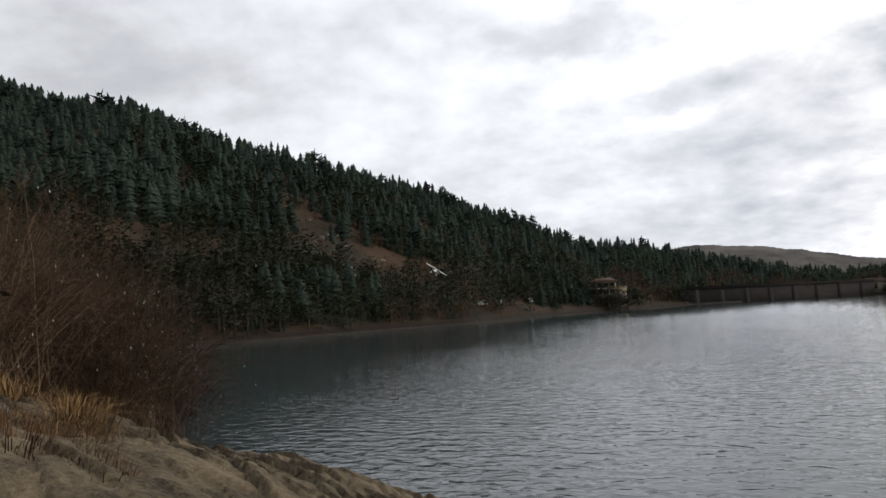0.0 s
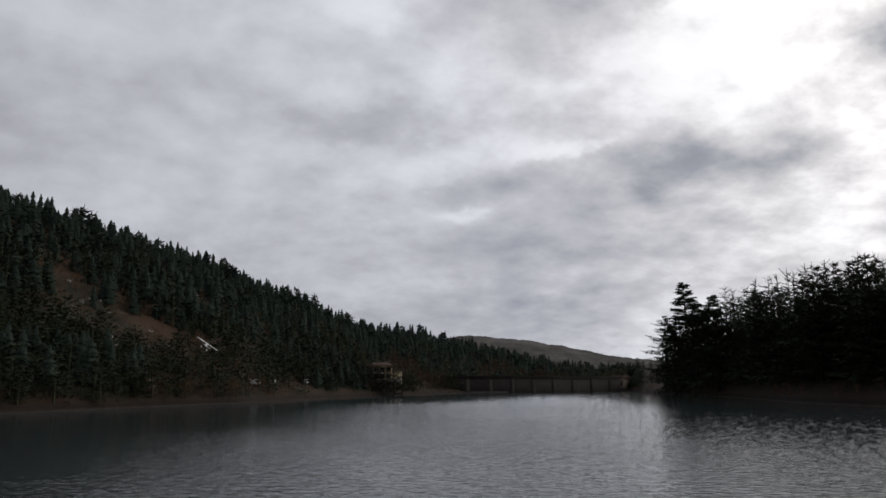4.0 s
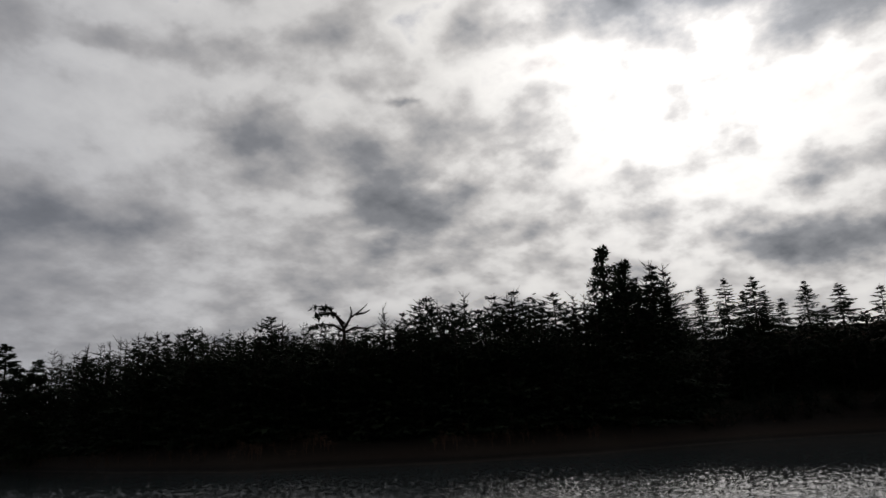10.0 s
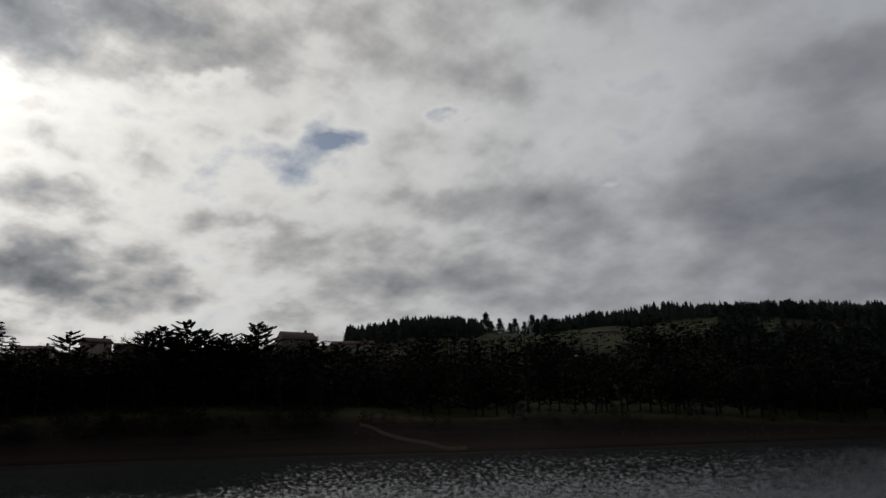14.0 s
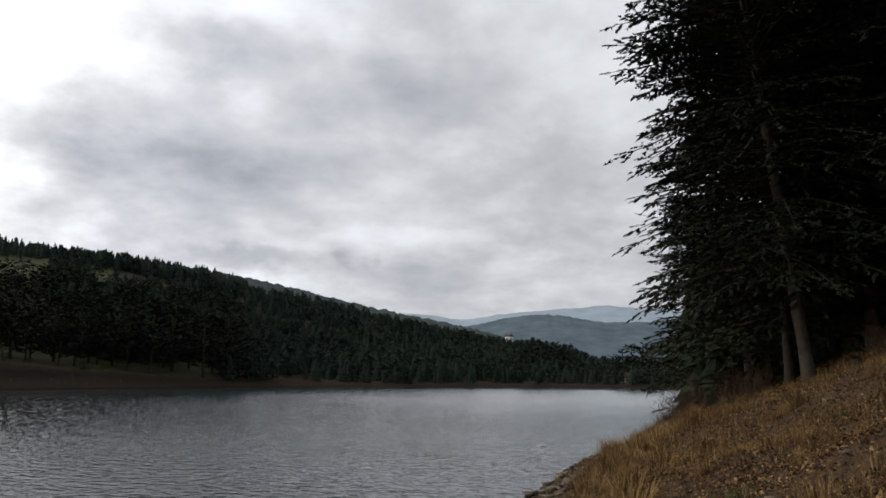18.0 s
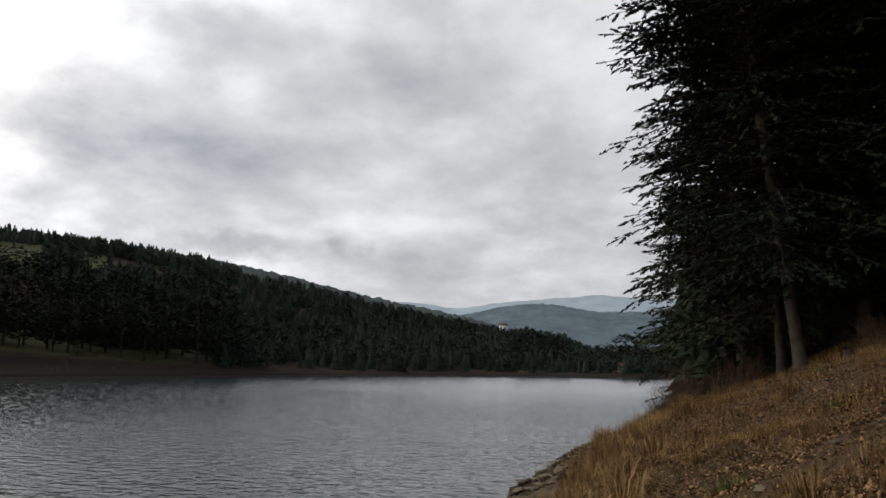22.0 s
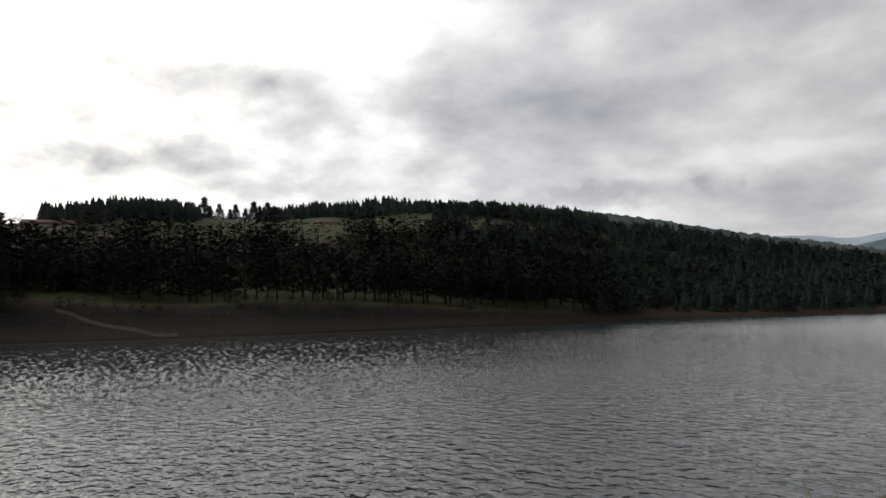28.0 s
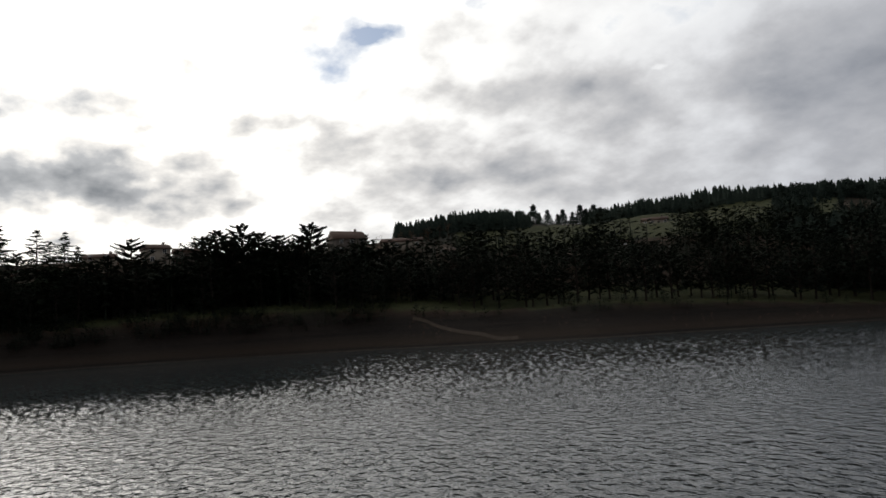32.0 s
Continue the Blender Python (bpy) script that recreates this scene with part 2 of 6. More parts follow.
SPRUCE = speckled("spruce_needles", (0.014, 0.023, 0.018), (0.030, 0.042, 0.031), 0.03, 0.9, island=0.12)
CEDAR = speckled("cedar_needles", (0.010, 0.019, 0.011), (0.030, 0.040, 0.020), 0.3, 0.85, island=0.2)
PINE = speckled("pine_needles", (0.013, 0.020, 0.014), (0.030, 0.038, 0.024), 0.04, 0.85, island=0.10)
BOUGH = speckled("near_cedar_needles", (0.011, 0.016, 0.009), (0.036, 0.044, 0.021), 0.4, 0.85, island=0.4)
OLIVE = speckled("olive_pine_needles", (0.023, 0.030, 0.018), (0.056, 0.063, 0.036), 0.05, 0.85, island=0.15)
BROWNWOOD = speckled("bare_crowns", (0.050, 0.030, 0.020), (0.120, 0.072, 0.046), 0.05, 0.9, island=0.5)
BARK = speckled("conifer_bark", (0.016, 0.013, 0.010), (0.048, 0.038, 0.030), 3.0, 0.9, bump=0.03)
GREYBARK = speckled("cedar_bark", (0.030, 0.024, 0.019), (0.100, 0.082, 0.066), 4.0, 0.9, bump=0.04)
STEM = speckled("bare_stems", (0.065, 0.040, 0.025), (0.23, 0.16, 0.105), 1.2, 0.85, island=0.7)
TWIG = speckled("bare_twigs", (0.026, 0.0155, 0.010), (0.085, 0.052, 0.032), 0.8, 0.85, island=0.5)
STRAW = speckled("dry_grass", (0.095, 0.052, 0.020), (0.31, 0.195, 0.082), 1.5, 0.85, island=0.6)
LEAF = speckled("fallen_leaves", (0.060, 0.030, 0.013), (0.29, 0.175, 0.082), 4.0, 0.8, island=0.9)
RUST = speckled("rusty_grass", (0.050, 0.025, 0.012), (0.15, 0.082, 0.038), 1.5, 0.85, island=0.6)
MOSS = speckled("green_grass", (0.050, 0.052, 0.018), (0.12, 0.115, 0.045), 3.0, 0.9, island=0.5)
STONE = speckled("schist", (0.040, 0.030, 0.020), (0.175, 0.138, 0.098), 1.3, 0.85, bump=0.03, island=0.35)
CLIFF = speckled("pale_rock", (0.10, 0.090, 0.075), (0.32, 0.29, 0.25), 0.4, 0.9, bump=0.15, island=0.3)
MASONRY = speckled("dam_stone", (0.016, 0.014, 0.013), (0.032, 0.027, 0.025), 0.25, 0.9, bump=0.05)
COPING = speckled("dam_coping", (0.07, 0.062, 0.055), (0.14, 0.122, 0.108), 0.6, 0.9)
PLASTER = speckled("cream_render", (0.20, 0.17, 0.135), (0.32, 0.275, 0.22), 0.7, 0.9)
OCHRE = speckled("ochre_render", (0.30, 0.245, 0.15), (0.44, 0.37, 0.24), 0.6, 0.9)
STONEWALL = speckled("house_stone", (0.060, 0.052, 0.045), (0.16, 0.135, 0.115), 0.9, 0.9, bump=0.03)
ROOFTILE = speckled("clay_tiles", (0.060, 0.038, 0.030), (0.13, 0.085, 0.066), 1.6, 0.85, bump=0.04)
WHITE = speckled("white_paint", (0.70, 0.70, 0.69), (0.82, 0.82, 0.81), 2.0, 0.45)
DARK = speckled("dark_timber", (0.025, 0.020, 0.017), (0.06, 0.048, 0.038), 2.0, 0.7)
PANE = speckled("window_glass", (0.015, 0.018, 0.020), (0.03, 0.034, 0.036), 0.5, 0.08)
GRIT = speckled("gravel_path", (0.036, 0.027, 0.019), (0.070, 0.054, 0.040), 0.8, 0.95)
CATKIN = speckled("pale_catkins", (0.58, 0.55, 0.48), (0.80, 0.77, 0.70), 4.0, 0.8)


def ground_material():
    """Forest floor, meadow, bare drawdown banks and rock, told apart by height over the lake, slope and noise."""
    m, (node, calc, vec, mix, ramp, links), bsdf = material("ground", 0.95)
    geo = node("ShaderNodeNewGeometry")
    at = geo.outputs["Position"]
    z = node("ShaderNodeSeparateXYZ", [at]).outputs[2]
    n1 = node("ShaderNodeTexNoise", {"Vector": at, "Scale": 0.035, "Detail": 5.0, "Roughness": 0.6}).outputs[0]
    n2 = node("ShaderNodeTexNoise", {"Vector": at, "Scale": 0.6, "Detail": 8.0, "Roughness": 0.7}).outputs[0]
    n3 = node("ShaderNodeTexNoise", {"Vector": at, "Scale": 11.0, "Detail": 6.0, "Roughness": 0.75}).outputs[0]
    near = node("ShaderNodeMapRange", [vec("LENGTH", at), 60.0, 80.0, 1.0, 0.0]).outputs[0]
    litter = mix(node("ShaderNodeMapRange", [n3, 0.35, 0.65, 0.0, 1.0]).outputs[0], (0.030, 0.018, 0.010, 1), (0.115, 0.070, 0.037, 1))
    litter = mix(node("ShaderNodeMapRange", [n2, 0.4, 0.62, 0.0, 0.7]).outputs[0], litter, (0.095, 0.060, 0.033, 1))
    # drawdown bank: strand lines along the contours, paler silt above the wet foot
    strand = node("ShaderNodeTexNoise", {"Vector": vec("MULTIPLY", at, (0.03, 0.03, 1.3)), "Scale": 1.0, "Detail": 5.0, "Roughness": 0.65}).outputs[0]
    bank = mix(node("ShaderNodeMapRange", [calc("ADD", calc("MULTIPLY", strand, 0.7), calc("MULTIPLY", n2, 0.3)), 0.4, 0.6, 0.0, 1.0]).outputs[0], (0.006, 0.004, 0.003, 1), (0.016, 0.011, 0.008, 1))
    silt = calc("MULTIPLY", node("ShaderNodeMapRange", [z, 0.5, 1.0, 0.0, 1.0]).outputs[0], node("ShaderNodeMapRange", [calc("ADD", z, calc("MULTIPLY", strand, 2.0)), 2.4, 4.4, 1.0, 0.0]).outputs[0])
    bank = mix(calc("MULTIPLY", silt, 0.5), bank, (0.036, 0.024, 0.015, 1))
    bed = mix(node("ShaderNodeMapRange", [n2, 0.35, 0.65, 0.0, 1.0]).outputs[0], (0.018, 0.014, 0.010, 1), (0.045, 0.035, 0.025, 1))
    floor = mix(node("ShaderNodeMapRange", [n1, 0.42, 0.58, 0.0, 1.0]).outputs[0], (0.016, 0.016, 0.010, 1), (0.055, 0.033, 0.020, 1))
    floor = mix(node("ShaderNodeMapRange", [n2, 0.45, 0.7, 0.0, 0.6]).outputs[0], floor, (0.060, 0.050, 0.034, 1))
    meadow = mix(node("ShaderNodeMapRange", [n2, 0.35, 0.65, 0.0, 1.0]).outputs[0], (0.030, 0.036, 0.013, 1), (0.062, 0.064, 0.026, 1))
    grass = node("ShaderNodeAttribute", attribute_name="meadow").outputs["Fac"]
    land = mix(grass, floor, meadow)
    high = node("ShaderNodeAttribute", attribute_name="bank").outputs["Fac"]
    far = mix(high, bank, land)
    both = mix(near, far, litter)
    wet = node("ShaderNodeMapRange", [calc("ADD", z, calc("MULTIPLY", n2, 0.3)), 0.15, 0.5, 0.0, 1.0]).outputs[0]
    links.new(mix(wet, bed, both), bsdf.inputs["Base Color"])
    h = calc("ADD", calc("MULTIPLY", n3, 0.06), calc("MULTIPLY", n2, 0.2))
    links.new(node("ShaderNodeBump", {"Height": h, "Strength": 0.9, "Distance": 1.0}).outputs[0], bsdf.inputs["Normal"])
    bsdf.inputs["Specular IOR Level"].default_value = 0.15
    return m


def water_material():
    """Dark lake water: wavelets by the shore, and a chop shaped to fit the camera's view."""
    m, (node, calc, vec, mix, ramp, links), bsdf = material("lake_water", 0.07)
    at = node("ShaderNodeNewGeometry").outputs["Position"]
    far = vec("LENGTH", at)
    turned = node("ShaderNodeMapping", {"Vector": at, "Rotation": (0, 0, radians(20))}).outputs[0]
    small = node("ShaderNodeTexNoise", {"Vector": vec("MULTIPLY", turned, (0.66, 1.0, 1.0)), "Scale": 3.0, "Detail": 2.5, "Roughness": 0.5, "Distortion": 0.3}).outputs[0]
    patch = node("ShaderNodeTexNoise", {"Vector": at, "Scale": 0.035, "Detail": 3.0}).outputs[0]
    place = node("ShaderNodeSeparateXYZ", [at]).outputs
    # the water lies calm under the northern hill
    off = calc("MULTIPLY_ADD", place[0], 0.845, calc("MULTIPLY_ADD", place[1], -0.534, 74.0))
    lee = node("ShaderNodeMapRange", [calc("ADD", off, calc("MULTIPLY", calc("SUBTRACT", patch, 0.5), 25.0)), 6.0, 46.0, 0.35, 1.0]).outputs[0]
    # and off the shrubs of the near cove
    cove = node("ShaderNodeMapRange", [calc("ADD", calc("MULTIPLY_ADD", place[0], 0.996, calc("MULTIPLY", place[1], -0.087)), calc("MULTIPLY", calc("SUBTRACT", patch, 0.5), 8.0)), -11.0, 10.0, 0.34, 1.0]).outputs[0]
    lee = calc("MINIMUM", lee, cove)
    gusts = node("ShaderNodeMapRange", [patch, 0.3, 0.7, 0.75, 1.2]).outputs[0]
    # and by the eastern wood, its bay a sector fitted to the camera's view
    east_calm = node("ShaderNodeMapRange", [calc("MULTIPLY_ADD", place[0], 0.906, calc("MULTIPLY", place[1], 0.423)), 75.0, 115.0, 1.0, 0.3]).outputs[0]
    bay = calc("MULTIPLY", node("ShaderNodeMapRange", [vec("DOT_PRODUCT", vec("NORMALIZE", at), tuple(heading(97))), 0.94, 0.985, 0.0, 0.7]).outputs[0],
               node("ShaderNodeMapRange", [far, 35.0, 70.0, 0.0, 1.0]).outputs[0])
    east_calm = calc("MULTIPLY", east_calm, calc("SUBTRACT", 1.0, bay))
    # smoother sectors off the dam and southern bank, fitted to the camera's view
    glassy = node("ShaderNodeMapRange", [vec("DOT_PRODUCT", vec("NORMALIZE", at), tuple(heading(24))), 0.93, 0.985, 1.0, 0.6]).outputs[0]
    still = node("ShaderNodeMapRange", [vec("DOT_PRODUCT", vec("NORMALIZE", at), tuple(heading(184))), 0.90, 0.98, 1.0, 0.6]).outputs[0]
    strength = calc("MULTIPLY", calc("MULTIPLY", lee, east_calm), calc("MULTIPLY", gusts, calc("MULTIPLY", glassy, still)))
    # open-water facets, stretched out from the camera's stand to fit its view
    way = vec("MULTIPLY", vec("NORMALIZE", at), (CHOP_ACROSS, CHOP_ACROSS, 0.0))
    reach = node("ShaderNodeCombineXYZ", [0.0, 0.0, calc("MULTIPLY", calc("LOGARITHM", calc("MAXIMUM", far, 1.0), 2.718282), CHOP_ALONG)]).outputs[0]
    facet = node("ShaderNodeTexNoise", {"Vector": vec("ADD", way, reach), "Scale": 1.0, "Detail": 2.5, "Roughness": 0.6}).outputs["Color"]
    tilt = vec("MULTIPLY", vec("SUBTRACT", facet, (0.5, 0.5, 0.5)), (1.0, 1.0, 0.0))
    # chop fades outside an eastern sector, set by bearing from the camera
    chop_sector = node("ShaderNodeMapRange", [calc("DIVIDE", place[0], calc("MAXIMUM", far, 1.0)), 0.3, 0.75, 0.12, 1.0], interpolation_type="SMOOTHSTEP").outputs[0]
    out = calc("MULTIPLY", calc("MULTIPLY", strength, chop_sector), node("ShaderNodeMapRange", [far, 12.0, 60.0, 0.1, CHOP], interpolation_type="SMOOTHSTEP").outputs[0])
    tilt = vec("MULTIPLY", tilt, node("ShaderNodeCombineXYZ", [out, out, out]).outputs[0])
    # extra tilt to the camera on far southern and northern water, mirroring higher sky
    far_tilt = calc("MULTIPLY", node("ShaderNodeMapRange", [calc("DIVIDE", place[1], calc("MAXIMUM", far, 1.0)), -0.80, -0.95, 0.0, -0.04]).outputs[0],
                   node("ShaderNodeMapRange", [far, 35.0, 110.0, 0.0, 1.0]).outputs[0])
    far_tilt = calc("ADD", far_tilt, calc("MULTIPLY", node("ShaderNodeMapRange", [vec("DOT_PRODUCT", vec("NORMALIZE", at), tuple(heading(15))), 0.965, 0.99, 0.0, -0.03]).outputs[0],
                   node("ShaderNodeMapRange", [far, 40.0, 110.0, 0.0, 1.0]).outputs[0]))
    # all water normals lean to the camera's stand, so the view mirrors higher sky
    lean = vec("MULTIPLY", vec("NORMALIZE", at), node("ShaderNodeCombineXYZ", [calc("ADD", calc("MULTIPLY", strength, node("ShaderNodeMapRange", [far, 18.0, 70.0, -0.035, -0.018], interpolation_type="SMOOTHSTEP").outputs[0]), far_tilt)] * 2).outputs[0])
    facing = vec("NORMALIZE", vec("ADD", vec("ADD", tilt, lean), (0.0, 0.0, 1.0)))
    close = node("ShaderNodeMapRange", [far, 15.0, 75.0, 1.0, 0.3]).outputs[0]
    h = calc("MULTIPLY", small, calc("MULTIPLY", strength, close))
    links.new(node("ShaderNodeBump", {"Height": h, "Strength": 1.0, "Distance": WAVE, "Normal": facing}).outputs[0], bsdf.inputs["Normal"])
    bsdf.inputs["Base Color"].default_value = (0.032, 0.042, 0.044, 1)
    bsdf.inputs["IOR"].default_value = 1.333
    return m


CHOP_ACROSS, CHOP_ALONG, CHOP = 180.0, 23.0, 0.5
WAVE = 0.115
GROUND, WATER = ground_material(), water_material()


# ---- mesh helpers ----
def mesh_of(name, verts, faces, mat, smooth=False):
    """A mesh from arrays: faces is an array of triangles or quads, or a list of such arrays."""
    me = bpy.data.meshes.new(name)
    groups = [np.asarray(f, np.int32) for f in (faces if isinstance(faces, list) else [faces]) if len(f)]
    verts = np.asarray(verts, np.float32)
    loops = np.concatenate([f.ravel() for f in groups])
    sizes = np.concatenate([np.full(len(f), f.shape[1], np.int32) for f in groups])
    me.vertices.add(len(verts)), me.loops.add(len(loops)), me.polygons.add(len(sizes))
    me.vertices.foreach_set("co", verts.ravel())
    me.loops.foreach_set("vertex_index", loops)
    me.polygons.foreach_set("loop_start", np.concatenate([[0], np.cumsum(sizes)[:-1]]).astype(np.int32))
    if smooth:
        me.polygons.foreach_set("use_smooth", np.ones(len(sizes), bool))
    me.update(calc_edges=True)
    me.validate()
    me.materials.append(mat)
    return me


class Heap:
    """Gathers pieces of geometry into one mesh."""

    def __init__(self):
        self.v, self.tri, self.quad, self.n = [], [], [], 0

    def add(self, verts, tris=(), quads=()):
        if len(tris):
            self.tri.append(np.asarray(tris) + self.n)
        if len(quads):
            self.quad.append(np.asarray(quads) + self.n)
        self.v.append(np.asarray(verts, float))
        self.n += len(verts)

    def arrays(self):
        v = np.concatenate(self.v)
        return v, [np.concatenate(f) for f in (self.tri, self.quad) if f]

    def mesh(self, name, mat, smooth=False):
        v, f = self.arrays()
        return mesh_of(name, v, f, mat, smooth)


def part(name, mesh, parent, label=""):
    ob = new(name, mesh)
    ob.parent = parent
    return tagged(ob, label)


def tube(heap, points, radii, sides=6):
    """A tapered tube along points."""
    pts = np.asarray(points, float)
    rings = []
    for i, p in enumerate(pts):
        d = pts[min(i + 1, len(pts) - 1)] - pts[max(i - 1, 0)]
        d = d / (np.linalg.norm(d) + 1e-9)
        a = np.cross(d, (0.31, 0.87, 0.17)) if abs(d[2]) > 0.5 else np.cross(d, (0, 0, 1))
        a = a / np.linalg.norm(a)
        b = np.cross(d, a)
        t = np.arange(sides) * 2 * np.pi / sides
        rings.append(p + radii[i] * (np.cos(t)[:, None] * a + np.sin(t)[:, None] * b))
    n, k = len(pts), sides
    i, j = np.meshgrid(np.arange(n - 1), np.arange(k), indexing="ij")
    q = np.stack([i * k + j, i * k + (j + 1) % k, (i + 1) * k + (j + 1) % k, (i + 1) * k + j], -1).reshape(-1, 4)
    heap.add(np.concatenate(rings), quads=q)


# ---- the lie of the land, about the camera: azimuth, lake shore, bank height and width, ridge distance, ridge ground elevation ----
NORTH_SHORE = [(-45, 70, 0.7, 2.5, 190, 15.5), (-33, 80, 0.7, 2.5, 205, 15.1), (-22, 92, 0.7, 2.5, 212, 13.9), (-16, 100, 0.7, 2.5, 220, 12.2),
    (-7, 120, 0.7, 2.5, 240, 10.05), (2, 145, 0.8, 3, 275, 7.1), (7, 180, 0.9, 3, 300, 5.2), (12, 215, 1.0, 4, 330, 3.7),
    (18.6, 285, 1.2, 5, 400, 2.6), (25, 320, 1.2, 6, 430, 1.0), (30.5, 345, 1.2, 6, 450, 0.7)]
PENINSULA_SHORE = [(32, 258, 1.5, 6, 330, 0.8), (34, 212, 2.5, 10, 300, 1.6), (41, 130, 3, 11, 250, 3.4), (49, 98, 3, 12, 200, 4.2),
    (57, 96, 3.2, 12, 190, 4.6), (65, 93, 3.2, 12, 190, 5.0), (75, 105, 3.4, 13, 200, 5.6), (82, 135, 4, 14, 230, 6.0)]
VILLAGE_SHORE = [(91, 172, 8, 18, 262, 6.1), (98, 184, 10, 19, 270, 6.1), (108, 188, 11, 20, 285, 6.6), (118, 176, 10, 20, 305, 6.9),
    (125, 164, 8, 19, 380, 7.8), (134, 160, 7.5, 18, 420, 7.5), (145, 178, 6.3, 17, 430, 8.0)]
SOUTH_SHORE = [(151, 190, 4.6, 14, 430, 7.8), (157, 205, 2.9, 11, 440, 6.8), (165, 240, 1.9, 9, 460, 5.2), (171, 260, 1.5, 8, 480, 4.0),
    (176, 275, 1.4, 8, 500, 3.0), (180, 282, 1.3, 7, 520, 2.3), (181.5, 284, 1.3, 7, 520, 2.4), (184.5, 285, 1.2, 7, 520, 1.6),
    (186, 285, 1.2, 7, 520, 0.9), (188, 287, 1.2, 7, 520, 1.1), (192, 288, 1.3, 7, 520, 1.7), (205, 280, 3, 14, 480, 2.5),
    (230, 240, 3, 10, 400, 4.0)]
LAND = NORTH_SHORE + PENINSULA_SHORE + VILLAGE_SHORE + SOUTH_SHORE
# the near shore: x of the waterline along y
SHORE = [(-260, -60), (-130, -32), (-60, -11), (-34, -4.2), (-25, -1.3), (-18.5, 0.0), (-12.5, 1.4), (-8, 2.8), (-3, 4.0), (3, 4.0),
         (8, 2.3), (13.3, -1.5), (17.5, -4.9), (20, -7.2), (24, -11), (40, -26), (70, -58), (120, -110)]
_land, _shore = np.array(LAND), np.array(SHORE)


def hash_noise(x, y, scale, seed=0.0):
    """Smooth value noise over the plane, about -1 to 1."""
    u, v = np.asarray(x) / scale + seed * 17.3, np.asarray(y) / scale + seed * 5.9
    i, j = np.floor(u), np.floor(v)
    f, g = u - i, v - j
    f, g = f * f * (3 - 2 * f), g * g * (3 - 2 * g)

    def h(a, b):
        s = np.sin(a * 127.1 + b * 311.7 + seed * 74.7) * 43758.5453
        return (s - np.floor(s)) * 2 - 1

    return (h(i, j) * (1 - f) + h(i + 1, j) * f) * (1 - g) + (h(i, j + 1) * (1 - f) + h(i + 1, j + 1) * f) * g


def ridge_of(x, y):
    """Azimuth and distance, and the shore, bank and ridge of the land that way."""
    d = np.hypot(x, y)
    az = np.degrees(np.arctan2(x, y))
    az = np.where(az < -90, az + 360, az)
    cols = [np.interp(az, _land[:, 0], _land[:, k]) for k in range(1, 6)]
    return az, d, cols


def inland(x, y):
    """Metres inland from the near shore, below 0 in the lake."""
    return (np.interp(y, _shore[:, 0], _shore[:, 1]) - x) * 0.88 + 0.5 * hash_noise(x, y, 2.3, 3) * (np.abs(y) < 60)


def height(x, y):
    """The ground's height over the lake."""
    x, y = np.asarray(x, float), np.asarray(y, float)
    az, d, (s, zb, wb, r, el) = ridge_of(x, y)
    top = 3 + r * np.tan(np.radians(el))
    q = d - s
    t = np.clip((d - s - wb) / np.maximum(r - s - wb, 1), 0, 1)
    rise = zb + (top - zb) * (t * 0.55 + 0.45 * t * t * (3 - 2 * t))
    beyond = np.where(d > r, -(d - r) * 0.05, 0)
    rough = (1.6 * hash_noise(x, y, 26, 1) + 0.6 * hash_noise(x, y, 8, 2)) * np.clip(q / 40, 0, 1)
    far = np.where(q < 0, np.maximum(q * 0.3, -4), np.where(q < wb, zb * q / wb, rise + rough + beyond))
    far = np.maximum(far, -4 + 0 * d)
    i = inland(x, y)
    low = 0.10 * hash_noise(x, y, 1.1, 4) + 0.05 * hash_noise(x, y, 0.4, 5)
    slope = np.interp(y, [-20, -6, 4, 20], [0.46, 0.42, 0.36, 0.30])
    own = np.where(i < 0, np.maximum(i * 0.35, -4), np.where(i < 9, i * slope, 9 * slope + (i - 9) * 0.34)) + low * np.clip(i + 0.6, 0, 1)
    own = np.minimum(own, 60 + 0 * own)
    return np.maximum(far, own)


def ground_sheet():
    az = np.concatenate([np.arange(-50, 215, 0.55), np.arange(215, 310, 2.5)])
    d = np.concatenate([[0.0], np.geomspace(0.6, 60, 95), np.geomspace(61.5, 560, 130), np.geomspace(590, 4600, 24)])
    a, r = np.meshgrid(np.radians(az), d, indexing="ij")
    x, y = r * np.sin(a), r * np.cos(a)
    z = height(x, y)
    z = np.where(r > 600, np.maximum(z * np.clip(1 - (r - 600) / 900, 0, 1), -30 + 0 * z), z)
    n, k = a.shape
    i, j = np.meshgrid(np.arange(n), np.arange(k - 1), indexing="ij")
    q = np.stack([i * k + j, i * k + j + 1, ((i + 1) % n) * k + j + 1, ((i + 1) % n) * k + j], -1).reshape(-1, 4)
    me = mesh_of("ground", np.stack([x, y, z], -1).reshape(-1, 3), q[:, ::-1], GROUND, True)
    ob = tagged(new("ground", me), "leaf-littered lake banks, forest floor and meadow slopes", "ground", kind="structure")
    azd, dd, (s, zb, wb, rr, el) = ridge_of(x, y)
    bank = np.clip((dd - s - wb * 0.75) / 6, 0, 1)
    t = (dd - s - wb) / np.maximum(rr - s - wb, 1)
    patch = hash_noise(x, y, 30, 8)
    mead = ((azd > 93) & (azd < 160) & ((t > 0) & (t < 0.16) | (azd > 124) & (azd < 151) & (t > 0.5) & (t < 0.9))).astype(float)
    mead *= np.clip(np.minimum(azd - 93, 160 - azd) / 4, 0, 1)
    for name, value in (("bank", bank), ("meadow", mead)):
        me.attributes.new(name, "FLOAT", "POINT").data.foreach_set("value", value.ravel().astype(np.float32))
    return ob


ground = ground_sheet()

